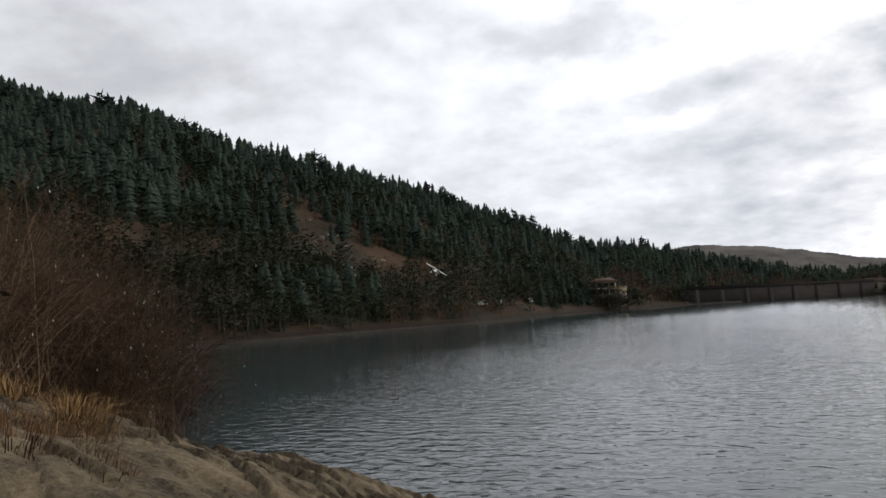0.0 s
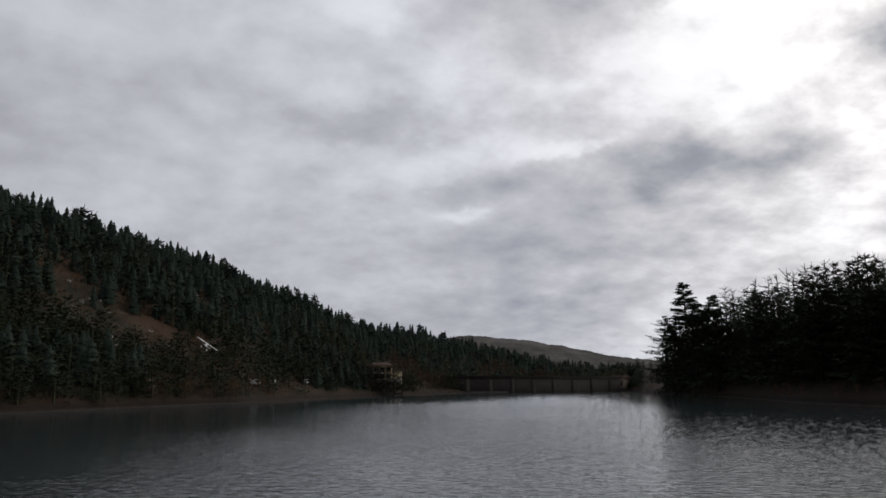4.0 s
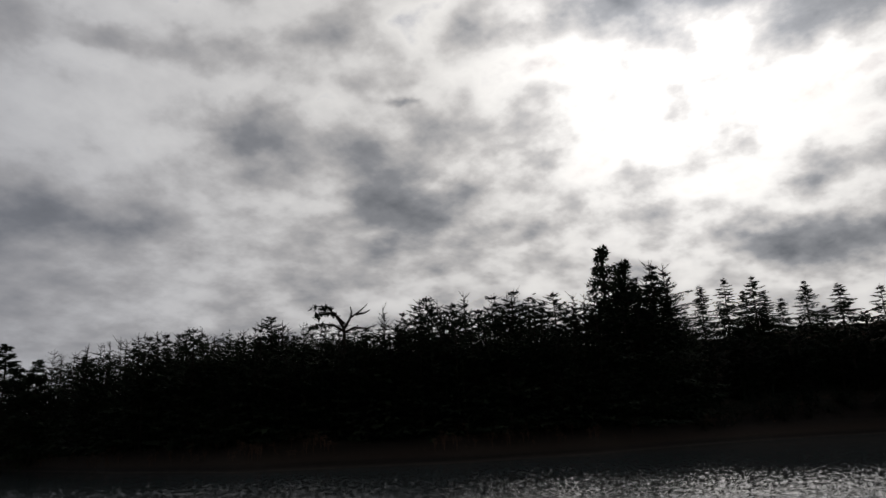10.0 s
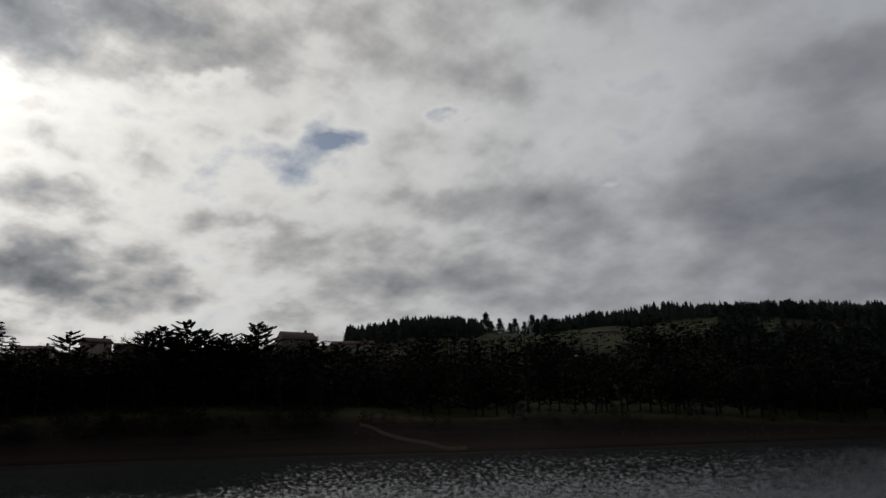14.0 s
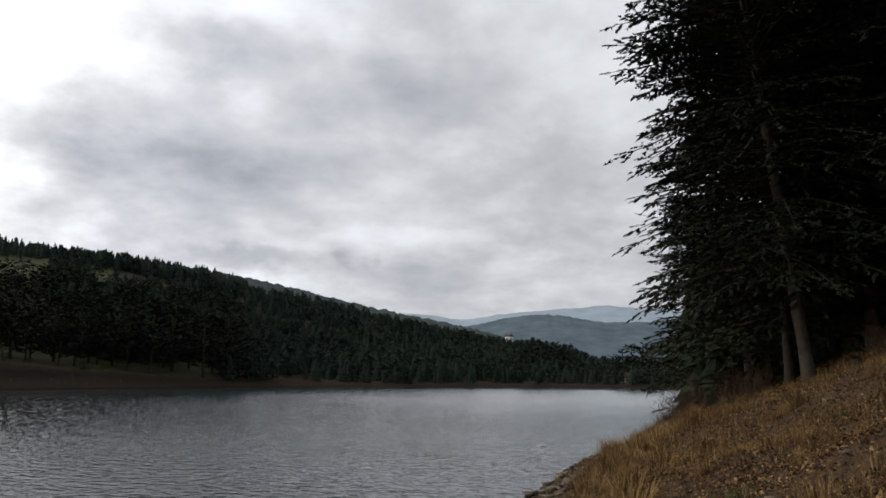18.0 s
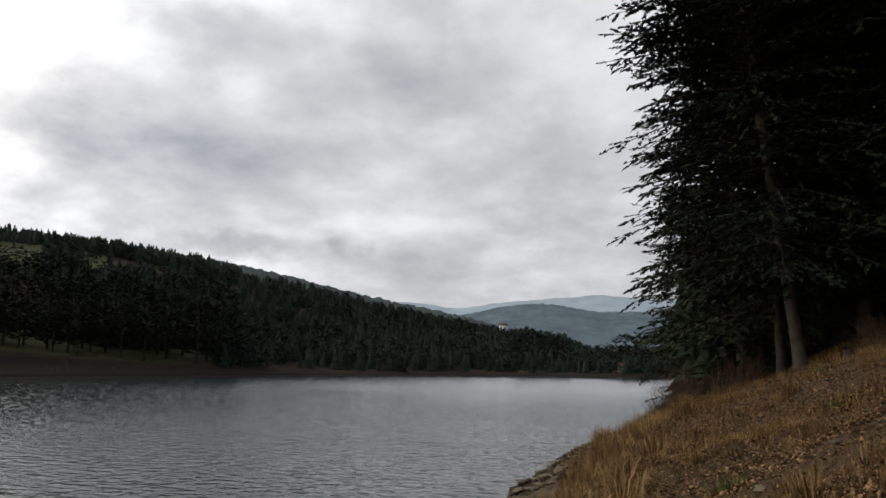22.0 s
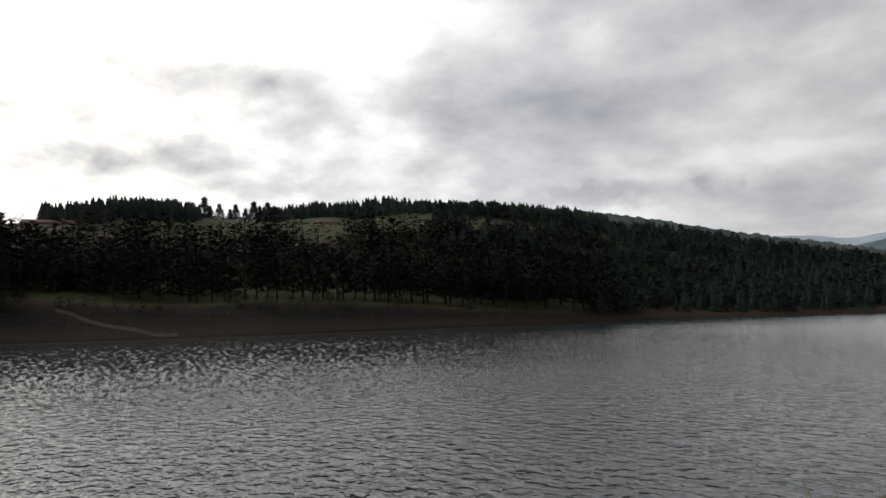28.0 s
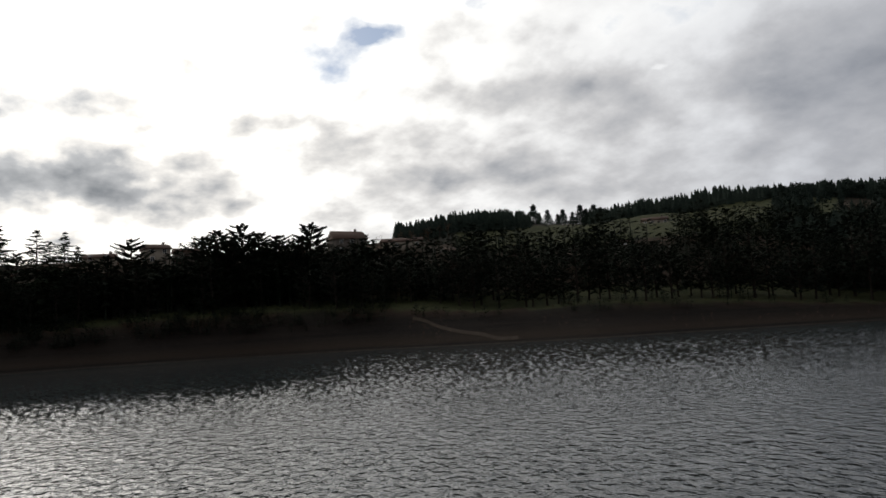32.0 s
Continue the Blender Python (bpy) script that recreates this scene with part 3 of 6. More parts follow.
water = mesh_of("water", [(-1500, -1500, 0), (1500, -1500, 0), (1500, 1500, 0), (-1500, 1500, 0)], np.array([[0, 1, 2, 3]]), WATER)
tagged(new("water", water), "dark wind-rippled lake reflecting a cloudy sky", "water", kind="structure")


# ---- trees ----
def sprays(rng, roots, tips, count, length, width, rise=0.0, spread=0.7, start=0.18, tri=False, fan=0.0):
    """Kite-shaped needle sprays along many limbs at once: vertices and quads."""
    n = len(roots)
    g = start + (1.04 - start) * rng.uniform(0, 1, (n, count)) ** 0.8
    way = tips - roots
    reach = np.linalg.norm(way, axis=1)[:, None]
    p = roots[:, None] + way[:, None] * g[..., None]
    p[..., 2] += rise * reach * (g * g - g)
    flat = way / np.maximum(reach, 1e-6)
    side = np.stack([-flat[:, 1], flat[:, 0], 0 * flat[:, 0]], -1)
    off = rng.uniform(-1, 1, (n, count)) * fan * reach * np.clip(1.15 - g, 0, 1) * np.minimum(g * 2.5, 1)
    p += side[:, None] * off[..., None]
    p[..., 2] -= np.abs(off) * 0.35
    a = rng.normal(0, spread, (n, count)) + np.sign(rng.uniform(-1, 1, (n, count))) * spread * 0.9 * (g < 0.85)
    out = flat[:, None] * np.cos(a)[..., None] + side[:, None] * np.sin(a)[..., None]
    out[..., 2] += rng.normal(-0.12, 0.22, (n, count))
    L = length(reach, g) * rng.uniform(0.6, 1.3, (n, count))
    out *= L[..., None]
    w = np.cross(out, rng.normal(0, 0.35, (n, count, 3)) + (0, 0, 1))
    w *= (width * L / np.maximum(np.linalg.norm(w, axis=-1), 1e-6))[..., None]
    if tri:
        v = np.stack([p + w, p + out, p - w - out * 0.15], 2).reshape(-1, 3)
        return v, np.arange(len(v)).reshape(-1, 3)
    v = np.stack([p, p + out * 0.5 + w, p + out, p + out * 0.5 - w], 2).reshape(-1, 3)
    return v, np.arange(len(v)).reshape(-1, 4)


def conifer(seed, h, wide, limbs, count, droop=0.2, low=0.1, ragged=0.25, point=0.9, tipup=0.0, lean=(0, 0), thick=0.018, boughs=True, stout=0.3, leaf=1.0, slim=0.30, tri=False, sides=7, fan=0.0, grow=0.10, blunt=0.028):
    """Crown and trunk of a conifer, as two Heaps: limbs round a tapered trunk, each with needle sprays."""
    rng = np.random.default_rng(seed)
    crown, trunk = Heap(), Heap()
    trunk.limbs = Heap()
    bend = np.array(lean) + rng.normal(0, 0.01, 2)

    def axis(z):
        z = np.asarray(z, float)
        return np.stack([bend[0] * z, bend[1] * z, z], -1)

    tube(trunk, [axis(z) for z in (-0.02 * h, 0.02 * h, 0.3 * h, 0.65 * h, 0.985 * h)], [h * thick * k for k in (1.25, 1.0, 0.8, 0.45, 0.05)], sides)
    f = np.sort(rng.uniform(0, 1, limbs))
    z = h * (low + (0.985 - low) * f)
    a = np.arange(limbs) * 2.39996 + rng.normal(0, 0.35, limbs)
    reach = (wide * (1 - f) ** point + 0.012 * h) * np.clip(1 + rng.normal(0, ragged, limbs), 0.3, 1.7)
    roots = axis(z)
    tips = roots + np.stack([np.cos(a) * reach, np.sin(a) * reach, -droop * reach * rng.uniform(0.3, 1.5, limbs) + stout * reach * f], -1)
    v, q = sprays(rng, roots, tips, count, lambda r, g: leaf * (grow * r + blunt * h) * (1.25 - 0.55 * g), slim, tipup, tri=tri, fan=fan)
    crown.add(v, **{"tris" if tri else "quads": q})
    if boughs:
        for p, t in zip(roots, tips):
            tube(trunk.limbs, [p, p * 0.45 + t * 0.55 + (0, 0, -tipup * 0.25 * np.linalg.norm(t - p)), t], [h * 0.0035, h * 0.0022, h * 0.0006], 3)
    leader = axis(np.linspace(0.93, 1.0, 5) * h)
    crown.add(np.concatenate([leader[:-1], leader[1:] + (0.004 * h, 0, 0), leader[1:] - (0.004 * h, 0, 0)]), tris=[(i, i + 4, i + 8) for i in range(4)])
    return crown, trunk


def pine(seed, h, wide, limbs=26, count=26, low=0.35, flat=0.10, lopsided=0.0, dome=0.6, leaf=1.0, tri=False, sides=6):
    """A broad cedar or pine: a bare lower trunk, spreading limbs and flat plates of sprays."""
    rng = np.random.default_rng(seed)
    crown, trunk = Heap(), Heap()
    trunk.limbs = Heap()
    lean = rng.normal(0, 0.025, 2) + (lopsided * 0.1, 0)
    axis = lambda z: np.stack([lean[0] * z, lean[1] * z, z], -1)
    tube(trunk, [axis(np.float64(z)) for z in (-0.03 * h, 0.05 * h, 0.4 * h, 0.75 * h, 0.97 * h)], [h * k for k in (0.024, 0.020, 0.016, 0.010, 0.003)], sides)
    f = np.sort(rng.uniform(0, 1, limbs)) ** 0.85
    z = h * (low + (0.97 - low) * f)
    a = np.arange(limbs) * 2.39996 + rng.normal(0, 0.4, limbs)
    shape = np.sin(np.clip(0.3 + 0.7 * f, 0, 1) * np.pi) ** dome + 0.12
    reach = wide * shape * rng.uniform(0.5, 1.15, limbs) * (1 + lopsided * np.cos(a))
    roots = axis(z - reach * 0.25)
    tips = axis(z) + np.stack([np.cos(a) * reach, np.sin(a) * reach, flat * reach * rng.uniform(-0.6, 1.6, limbs)], -1)
    v, q = sprays(rng, roots, tips, count, lambda r, g: leaf * (0.16 * wide + 0.06 * r) * (1.2 - 0.4 * g), 0.36, 0.2, 0.9, 0.3, tri)
    crown.add(v, **{"tris" if tri else "quads": q})
    for p, t in zip(roots, tips):
        tube(trunk.limbs, [p, p * 0.5 + t * 0.5, t], [h * 0.007, h * 0.0045, h * 0.001], 3)
    return crown, trunk


def tiered(seed, tiers=10, points=8, wide=0.2, low=0.03):
    """A far spruce one metre tall: ragged skirts of drooping boughs stacked round a thin trunk."""
    rng = np.random.default_rng(seed)
    heap = Heap()
    tube(heap, [(0, 0, -0.05), (0, 0, 0.9)], [0.013, 0.003], 3)
    lean = rng.normal(0, 0.012, 2)
    for k in range(tiers):
        f = (k + rng.uniform(0, 0.5)) / tiers
        r = (wide * (1 - f) ** 0.85 + 0.012) * rng.uniform(0.8, 1.15)
        z = low + (1 - low) * f
        a = np.arange(2 * points) * np.pi / points + rng.uniform(0, 6.28)
        reach = r * np.where(np.arange(2 * points) % 2, rng.uniform(0.85, 1.3, 2 * points), rng.uniform(0.35, 0.6, 2 * points))
        rim = np.stack([np.cos(a) * reach, np.sin(a) * reach, z - reach * rng.uniform(0.15, 0.5, 2 * points)], -1)
        top = np.array([(0, 0, min(z + 1.5 / tiers * (1 - low), 1.02))])
        v = np.concatenate([rim, top]) + np.append(lean * z, 0)
        heap.add(v, tris=[(i, (i + 1) % (2 * points), 2 * points) for i in range(2 * points)])
    return heap.arrays()


def flecks(rng, centres, sizes, count, leaf, squash=0.7):
    """Small leaf triangles that fill balls: vertices and triangles."""
    n = len(centres)
    u = rng.normal(0, 1, (n, count, 3))
    u /= np.linalg.norm(u, axis=-1, keepdims=True)
    p = np.asarray(centres)[:, None] + u * (np.asarray(sizes)[:, None] * rng.uniform(0.25, 1, (n, count)) ** 0.5)[..., None] * (1, 1, squash)
    a, b = u * 0.8 + rng.normal(0, 0.6, (n, count, 3)), rng.normal(0, 1, (n, count, 3))
    L = leaf * rng.uniform(0.6, 1.4, (n, count, 1))
    v = np.stack([p - b * L * 0.25, p + b * L * 0.25, p + a * L], 2).reshape(-1, 3)
    return v, np.arange(len(v)).reshape(-1, 3)


def clumped(seed, h, wide, clumps, count, low=0.25, power=1.6, leaf=0.03, ball=0.075):
    """A tall old conifer whose foliage hangs in billows round the trunk, with sky between them."""
    rng = np.random.default_rng(seed)
    crown, trunk = Heap(), Heap()
    trunk.limbs = Heap()
    tube(trunk, [(0, 0, -0.02 * h), (0, 0, 0.3 * h), (0.005 * h, 0, 0.65 * h), (0, 0, 0.97 * h)], [h * k for k in (0.026, 0.018, 0.011, 0.003)], 8)
    f = np.append(np.sort(rng.uniform(0, 1, clumps - 3)), (0.9, 0.95, 0.99))
    a = np.arange(clumps) * 2.39996 + rng.normal(0, 0.3, clumps)
    reach = wide * (1 - f ** power) * rng.uniform(0.55, 1.0, clumps) + 0.008 * h
    c = np.stack([np.cos(a) * reach, np.sin(a) * reach, h * (low + (0.97 - low) * f)], -1)
    v, t = flecks(rng, c, h * ball * (1.1 - 0.5 * f) * rng.uniform(0.7, 1.2, clumps), count, leaf * h)
    crown.add(v, tris=t)
    for p in c:
        tube(trunk.limbs, [(0, 0, p[2] - 0.04 * h), p * (0.6, 0.6, 1) - (0, 0, 0.02 * h), p], [h * 0.006, h * 0.004, h * 0.002], 4)
    return crown, trunk


def spiky(seed, h, wide, limbs=46, count=16):
    """A thin-crowned cedar with a dead, twiggy leader over sparse drooping boughs."""
    rng = np.random.default_rng(seed)
    crown, trunk = conifer(seed, h * 0.93, wide, limbs, count, 0.10, 0.05, 0.45, 0.7, stout=0.5, leaf=0.55, slim=0.24, tri=True, fan=0.3)
    for _ in range(26):
        z = h * rng.uniform(0.62, 0.97)
        a, r = rng.uniform(0, 6.28), h * rng.uniform(0.03, 0.09) * (1.25 - z / h) * 3
        p, q = np.array((0, 0, z)), np.array((np.cos(a) * r, np.sin(a) * r, z + r * rng.uniform(0.2, 1.1)))
        tube(trunk.limbs, [p, p * 0.5 + q * 0.5 - (0, 0, 0.1 * r), q], [h * 0.004, h * 0.003, h * 0.001], 3)
    tube(trunk.limbs, [(0, 0, h * 0.88), (0, 0, h)], [h * 0.004, h * 0.0015], 4)
    return crown, trunk


def gaunt(seed, h):
    """A broken old cedar: one arching arm with drooping plates of needles, bare forks on the other side."""
    rng = np.random.default_rng(seed)
    crown, trunk = conifer(seed, h * 0.86, 3.6, 50, 34, 0.1, 0.04, 0.3, 0.5, leaf=0.6, slim=0.26, tri=True, fan=0.3, stout=0.2)
    tube(trunk, [(0, 0, 0.02 * h), (0, 0, 0.5 * h), (0, 0, 0.82 * h)], [0.022 * h, 0.017 * h, 0.011 * h], 8)
    arms = [[(0, 0, 0.80), (-0.06, 0, 0.90), (-0.14, 0.01, 0.985), (-0.24, 0.01, 0.99)], [(0, 0, 0.78), (-0.09, 0.02, 0.84), (-0.20, 0.02, 0.845), (-0.27, 0.0, 0.82)],
            [(0, 0, 0.84), (-0.08, -0.02, 0.925), (-0.18, -0.02, 0.935), (-0.22, -0.03, 0.90)],
            [(0, 0, 0.80), (0.05, 0, 0.89), (0.13, 0, 0.945), (0.19, 0, 1.0)], [(0.05, 0, 0.89), (0.06, 0.02, 0.94), (0.05, 0.02, 0.985)], [(0.09, 0, 0.915), (0.16, 0, 0.925), (0.21, 0, 0.95)],
            [(0, 0, 0.77), (0.08, 0, 0.81), (0.18, 0, 0.80), (0.26, 0, 0.83)]]
    for n, arm in enumerate(arms):
        pts = np.array(arm) * h
        tube(trunk.limbs, pts, np.linspace(0.012, 0.003, len(pts)) * h, 5)
        if n < 3:
            c = np.concatenate([pts[1:-1] * (1 - t) + pts[2:] * t for t in (0.1, 0.4, 0.7, 1.0)])
            v, t = flecks(rng, c - (0, 0, 0.012 * h), np.full(len(c), 0.026 * h), 22, 0.022 * h, 0.35)
            crown.add(v, tris=t)
    return crown, trunk


def layered(seed, h, wide, limbs, low, lean, twigs=16, count=9, power=0.5, thick=0.0095, leaf=0.21):
    """A cedar seen from near by: level boughs, each a flat fan of side twigs hung with small sprays of needles."""
    rng = np.random.default_rng(seed)
    crown, trunk = Heap(), Heap()
    trunk.limbs = Heap()
    bend = np.array(lean) + rng.normal(0, 0.008, 2)

    def axis(z):
        z = np.asarray(z, float)
        return np.stack([bend[0] * z, bend[1] * z, z], -1)

    tube(trunk, [axis(z * h) for z in (-0.02, 0.01, 0.04, 0.3, 0.65, 0.985)], [h * thick * k for k in (1.5, 1.25, 1.0, 0.8, 0.45, 0.05)], 12)
    f = np.sort(rng.uniform(0, 1, limbs))
    z = h * (low + (0.985 - low) * f)
    a = np.arange(limbs) * 2.39996 + rng.normal(0, 0.4, limbs)
    reach = (wide * (1 - f) ** power + 0.3) * np.clip(rng.normal(0.93, 0.10, limbs), 0.5, 1.12)
    roots = axis(z)
    drop = np.where(f < 0.25, -0.30, -0.10) + rng.normal(0, 0.09, limbs) + 0.25 * f
    tips = roots + np.stack([np.cos(a) * reach, np.sin(a) * reach, drop * reach], -1)
    for p, t in zip(roots, tips):
        tube(trunk.limbs, [p, p * 0.5 + t * 0.5 + (0, 0, 0.04 * np.linalg.norm(t - p)), t], [h * 0.0019, h * 0.0012, h * 0.0004], 3)
    g = np.clip((np.arange(twigs) + rng.uniform(0, 1, (limbs, twigs))) / twigs, 0, 1) * 0.86 + 0.14
    out = (tips - roots) / reach[:, None]
    side = np.stack([-np.sin(a), np.cos(a), 0 * a], -1)
    turn = np.where(np.arange(twigs) % 2, 1, -1) * rng.uniform(0.5, 1.15, (limbs, twigs)) * np.where(g > 0.93, 0.3, 1)
    start = roots[:, None] + (tips - roots)[:, None] * g[..., None]
    start[..., 2] += 0.16 * reach[:, None] * g * (1 - g)
    L = (0.42 * reach[:, None] * (1.05 - g) + 0.34) * rng.uniform(0.6, 1.2, (limbs, twigs))
    way = out[:, None] * np.cos(turn)[..., None] + side[:, None] * np.sin(turn)[..., None]
    way[..., 2] += rng.normal(-0.16, 0.14, (limbs, twigs))
    end = start + way * L[..., None]
    v, t = sprays(rng, start.reshape(-1, 3), end.reshape(-1, 3), count, lambda r, k: leaf * (1.15 - 0.3 * k), 0.34, 0.0, 0.75, 0.02, True)
    crown.add(v, tris=t)
    return crown, trunk


def bare_tree(seed, h, wide, n=70):
    """A leafless crown: forks and fine twigs."""
    rng = np.random.default_rng(seed)
    twigs, trunk = Heap(), Heap()
    tube(trunk, [(0, 0, -0.03 * h), (0, 0, h * 0.3), (0.02 * h, 0, h * 0.6)], [h * 0.016, h * 0.012, h * 0.006], 4)
    for k in range(n):
        a, f = rng.uniform(0, 6.28), rng.uniform(0.2, 1)
        tip = np.array([np.cos(a) * wide * f, np.sin(a) * wide * f, h * (1 - 0.35 * f * f) * rng.uniform(0.7, 1)])
        root = np.array([0, 0, h * rng.uniform(0.1, 0.6)])
        mid = root * 0.45 + tip * 0.55 + rng.normal(0, 0.05 * h, 3)
        w = h * 0.011
        ends = [(root, mid, w), (mid, tip, w * 0.8)]
        for _ in range(5):
            p = mid + (tip - mid) * rng.uniform(0, 1)
            ends.append((p, p + rng.normal(0, 1, 3) * (0.09 * h, 0.09 * h, 0.06 * h) + (0, 0, 0.05 * h), w * 0.9))
        for p, q, r in ends:
            s = np.cross(q - p, rng.normal(0, 1, 3))
            s = s / (np.linalg.norm(s) + 1e-9) * r
            twigs.add([p - s, p + s, q], tris=[(0, 1, 2)])
    return twigs, trunk


def joined(pair):
    """Crown and trunk of a tree as one set of arrays."""
    h = Heap()
    for one in pair:
        v, faces = one.arrays()
        h.add(v, *[next((f for f in faces if f.shape[1] == n), ()) for n in (3, 4)])
    return h.arrays()


def planted(kinds, places, sizes, turns):
    """Geometry of many trees in one: kinds is a list of arrays of trees one metre high."""
    heap = Heap()
    for k, (x, y, z), s, t in zip(np.arange(len(places)) % len(kinds), places, sizes, turns):
        v, faces = kinds[k]
        c, w = np.cos(t), np.sin(t)
        p = np.stack([(v[:, 0] * c - v[:, 1] * w) * s[0] + x, (v[:, 0] * w + v[:, 1] * c) * s[0] + y, v[:, 2] * s[1] + z], -1)
        heap.add(p, *[next((f for f in faces if f.shape[1] == n), ()) for n in (3, 4)])
    return heap


def land_at(az):
    return [np.interp(az, _land[:, 0], _land[:, k]) for k in range(1, 6)]


def wood(name, label, kinds, mat, count, box, spread, test, seed, girth=(0.9, 1.3)):
    """A wood as one object: trees scattered between the azimuths and slope fractions of box where test allows."""
    rng = np.random.default_rng(seed)
    az, u = rng.uniform(box[0], box[1], count), rng.uniform(box[2], box[3], count)
    s, zb, wb, r, el = land_at(az)
    d = s + wb + u * (r - s - wb)
    x, y = d * np.sin(np.radians(az)), d * np.cos(np.radians(az))
    ok = test(az, u, x, y) & (inland(x, y) < 0)
    x, y = x[ok], y[ok]
    z = height(x, y)
    tall = rng.uniform(*spread, len(x)) * (1 + 0.2 * hash_noise(x, y, 22, seed))
    heap = planted(kinds, np.stack([x, y, z], -1), np.stack([tall * rng.uniform(*girth, len(x)), tall], -1), rng.uniform(0, 6.28, len(x)))
    return tagged(new(name, heap.mesh(name, mat)), label, "woodland", kind="stuff")


SPRUCES = [tiered(s, 10, 7, 0.17 + 0.02 * (s % 3)) for s in range(8)]
FARS = [tiered(20 + s, 9, 6, 0.18 + 0.02 * (s % 3)) for s in range(8)]
CROWDED = [joined(conifer(30 + s, 1.0, 0.22, 48, 7, 0.3, 0.02, 0.25, 0.7, boughs=False, thick=0.012, sides=3, leaf=0.6, slim=0.40, tri=True, grow=0.40, blunt=0.03, fan=0.3)) for s in range(5)]
ROUNDS = [joined(pine(40 + s, 1.0, 0.32, 15, 12, 0.06, leaf=1.35, tri=True, sides=3)) for s in range(6)]
def bushy(seed):
    """A dense rounded conifer one metre high, in billows."""
    rng = np.random.default_rng(seed)
    crown, trunk = Heap(), Heap()
    f = np.linspace(0, 1, 13)
    a = np.arange(13) * 2.39996 + rng.normal(0, 0.4, 13)
    reach = 0.26 * (1 - f ** 1.7) * rng.uniform(0.6, 1.0, 13)
    v, t = flecks(rng, np.stack([np.cos(a) * reach, np.sin(a) * reach, 0.12 + 0.80 * f], -1), 0.125 * (1.15 - 0.6 * f), 18, 0.085, 1.0)
    crown.add(v, tris=t)
    tube(trunk, [(0, 0, -0.05), (0, 0, 0.8)], [0.025, 0.008], 3)
    return crown, trunk


BUSHY = [joined(bushy(80 + s)) for s in range(6)]
BARES = [joined(bare_tree(60 + s, 1.0, 0.42, 11)) for s in range(4)]


def gap(x, y, scale, seed, level):
    return hash_noise(x, y, scale, seed) > level


def clearing(az, u, x, y):
    """The open brown slope with rock on the northern hillside."""
    m = np.exp(-(((az + 7) / 8.5) ** 2 + ((u - 0.52) / 0.24) ** 2)) + 0.35 * hash_noise(x, y, 18, 12) + 0.45 * hash_noise(x, y, 7, 15)
    return (m > 0.90) & ~gap(x, y, 5, 16, -0.1)


wood("spruce_wood", "dense dark spruce wood on the steep hillside", SPRUCES + BUSHY[:1], SPRUCE, 3900, (-45, 31, 0.05, 1.1), (3.6, 7.4),
     lambda az, u, x, y: ~clearing(az, u, x, y) & ((u > 0.38) | gap(x, y, 30, 11, 0.0)), 1, (1.25, 1.8))
wood("pine_wood", "rounder dark green pines on the lower hillside", ROUNDS, OLIVE, 2400, (-45, 31, 0.0, 0.75), (3.5, 7),
     lambda az, u, x, y: ~clearing(az, u, x, y) & gap(x, y, 26, 13, -0.45) & ~((az > 2.2) & (az < 13.6) & (u < 0.10) & ~gap(x, y, 3, 19, 0.1)), 2)
wood("shore_pines", "dark bushy pines down to the northern shore", ROUNDS, OLIVE, 1300, (-45, 31, 0.0, 0.26), (2.6, 5.5),
     lambda az, u, x, y: gap(x, y, 14, 18, -0.45) & ~((az > 2.2) & (az < 13.6) & (u < 0.10) & ~gap(x, y, 3, 19, 0.1)), 21, (1.2, 1.7))
wood("bare_scrub", "reddish brown leafless scrub between the pines", BARES, BROWNWOOD, 4300, (-45, 31, 0.0, 0.8), (1.0, 3.6),
     lambda az, u, x, y: clearing(az, u, x, y) | ~gap(x, y, 26, 13, 0.0), 3)
wood("peninsula_wood", "black crowd of conifers filling the peninsula", CROWDED, CEDAR, 700, (33.5, 83, 0.0, 0.5), (9, 14),
     lambda az, u, x, y: az > 36 + 0 * u, 9, (1.0, 1.3))
wood("bank_scrub", "low dark brown scrub on the peninsula's open bank", BARES, BROWNWOOD, 900, (33.5, 90, -0.09, 0.12), (0.5, 2.2),
     lambda az, u, x, y: gap(x, y, 9, 17, -0.15) & (u > -0.085), 19)
wood("bank_scrub", "low dark scrub on the bare bank below the village", BARES, BROWNWOOD, 1300, (86, 165, -0.12, 0.02), (0.25, 1.0),
     lambda az, u, x, y: (np.hypot(x, y) - land_at(az)[0] > 3) & gap(x, y, 11, 23, 0.05), 20)
wood("bank_bushes", "dark evergreen bushes over the upper bank below the village", ROUNDS, PINE, 1500, (82, 152, -0.2, 0.04), (1.4, 3.8),
     lambda az, u, x, y: (np.hypot(x, y) - land_at(az)[0] > land_at(az)[2] * np.interp(az, [82, 112, 124, 152], [0.45, 0.5, 0.72, 0.8])) & gap(x, y, 8, 27, np.interp(az, [82, 112, 125, 152], [-0.7, -0.5, 0.0, 0.1])), 28, (1.2, 1.7))
wood("dam_scrub", "leafless brown trees behind the dam", BARES, BROWNWOOD, 420, (13, 30, 0.02, 0.5), (4, 7.5),
     lambda az, u, x, y: gap(x, y, 16, 24, -0.3), 25)
wood("hill_wood", "dark mixed wood on the hill over the far shore", BUSHY + FARS, SPRUCE, 4600, (147, 200, 0.0, 1.06), (4.2, 7.2),
     lambda az, u, x, y: ((az > 158) | (u > 0.10)) & ((az > 156) | (az + 8 * hash_noise(x, y, 40, 3) > 150) | (u > 0.8)), 4, (1.2, 1.8))
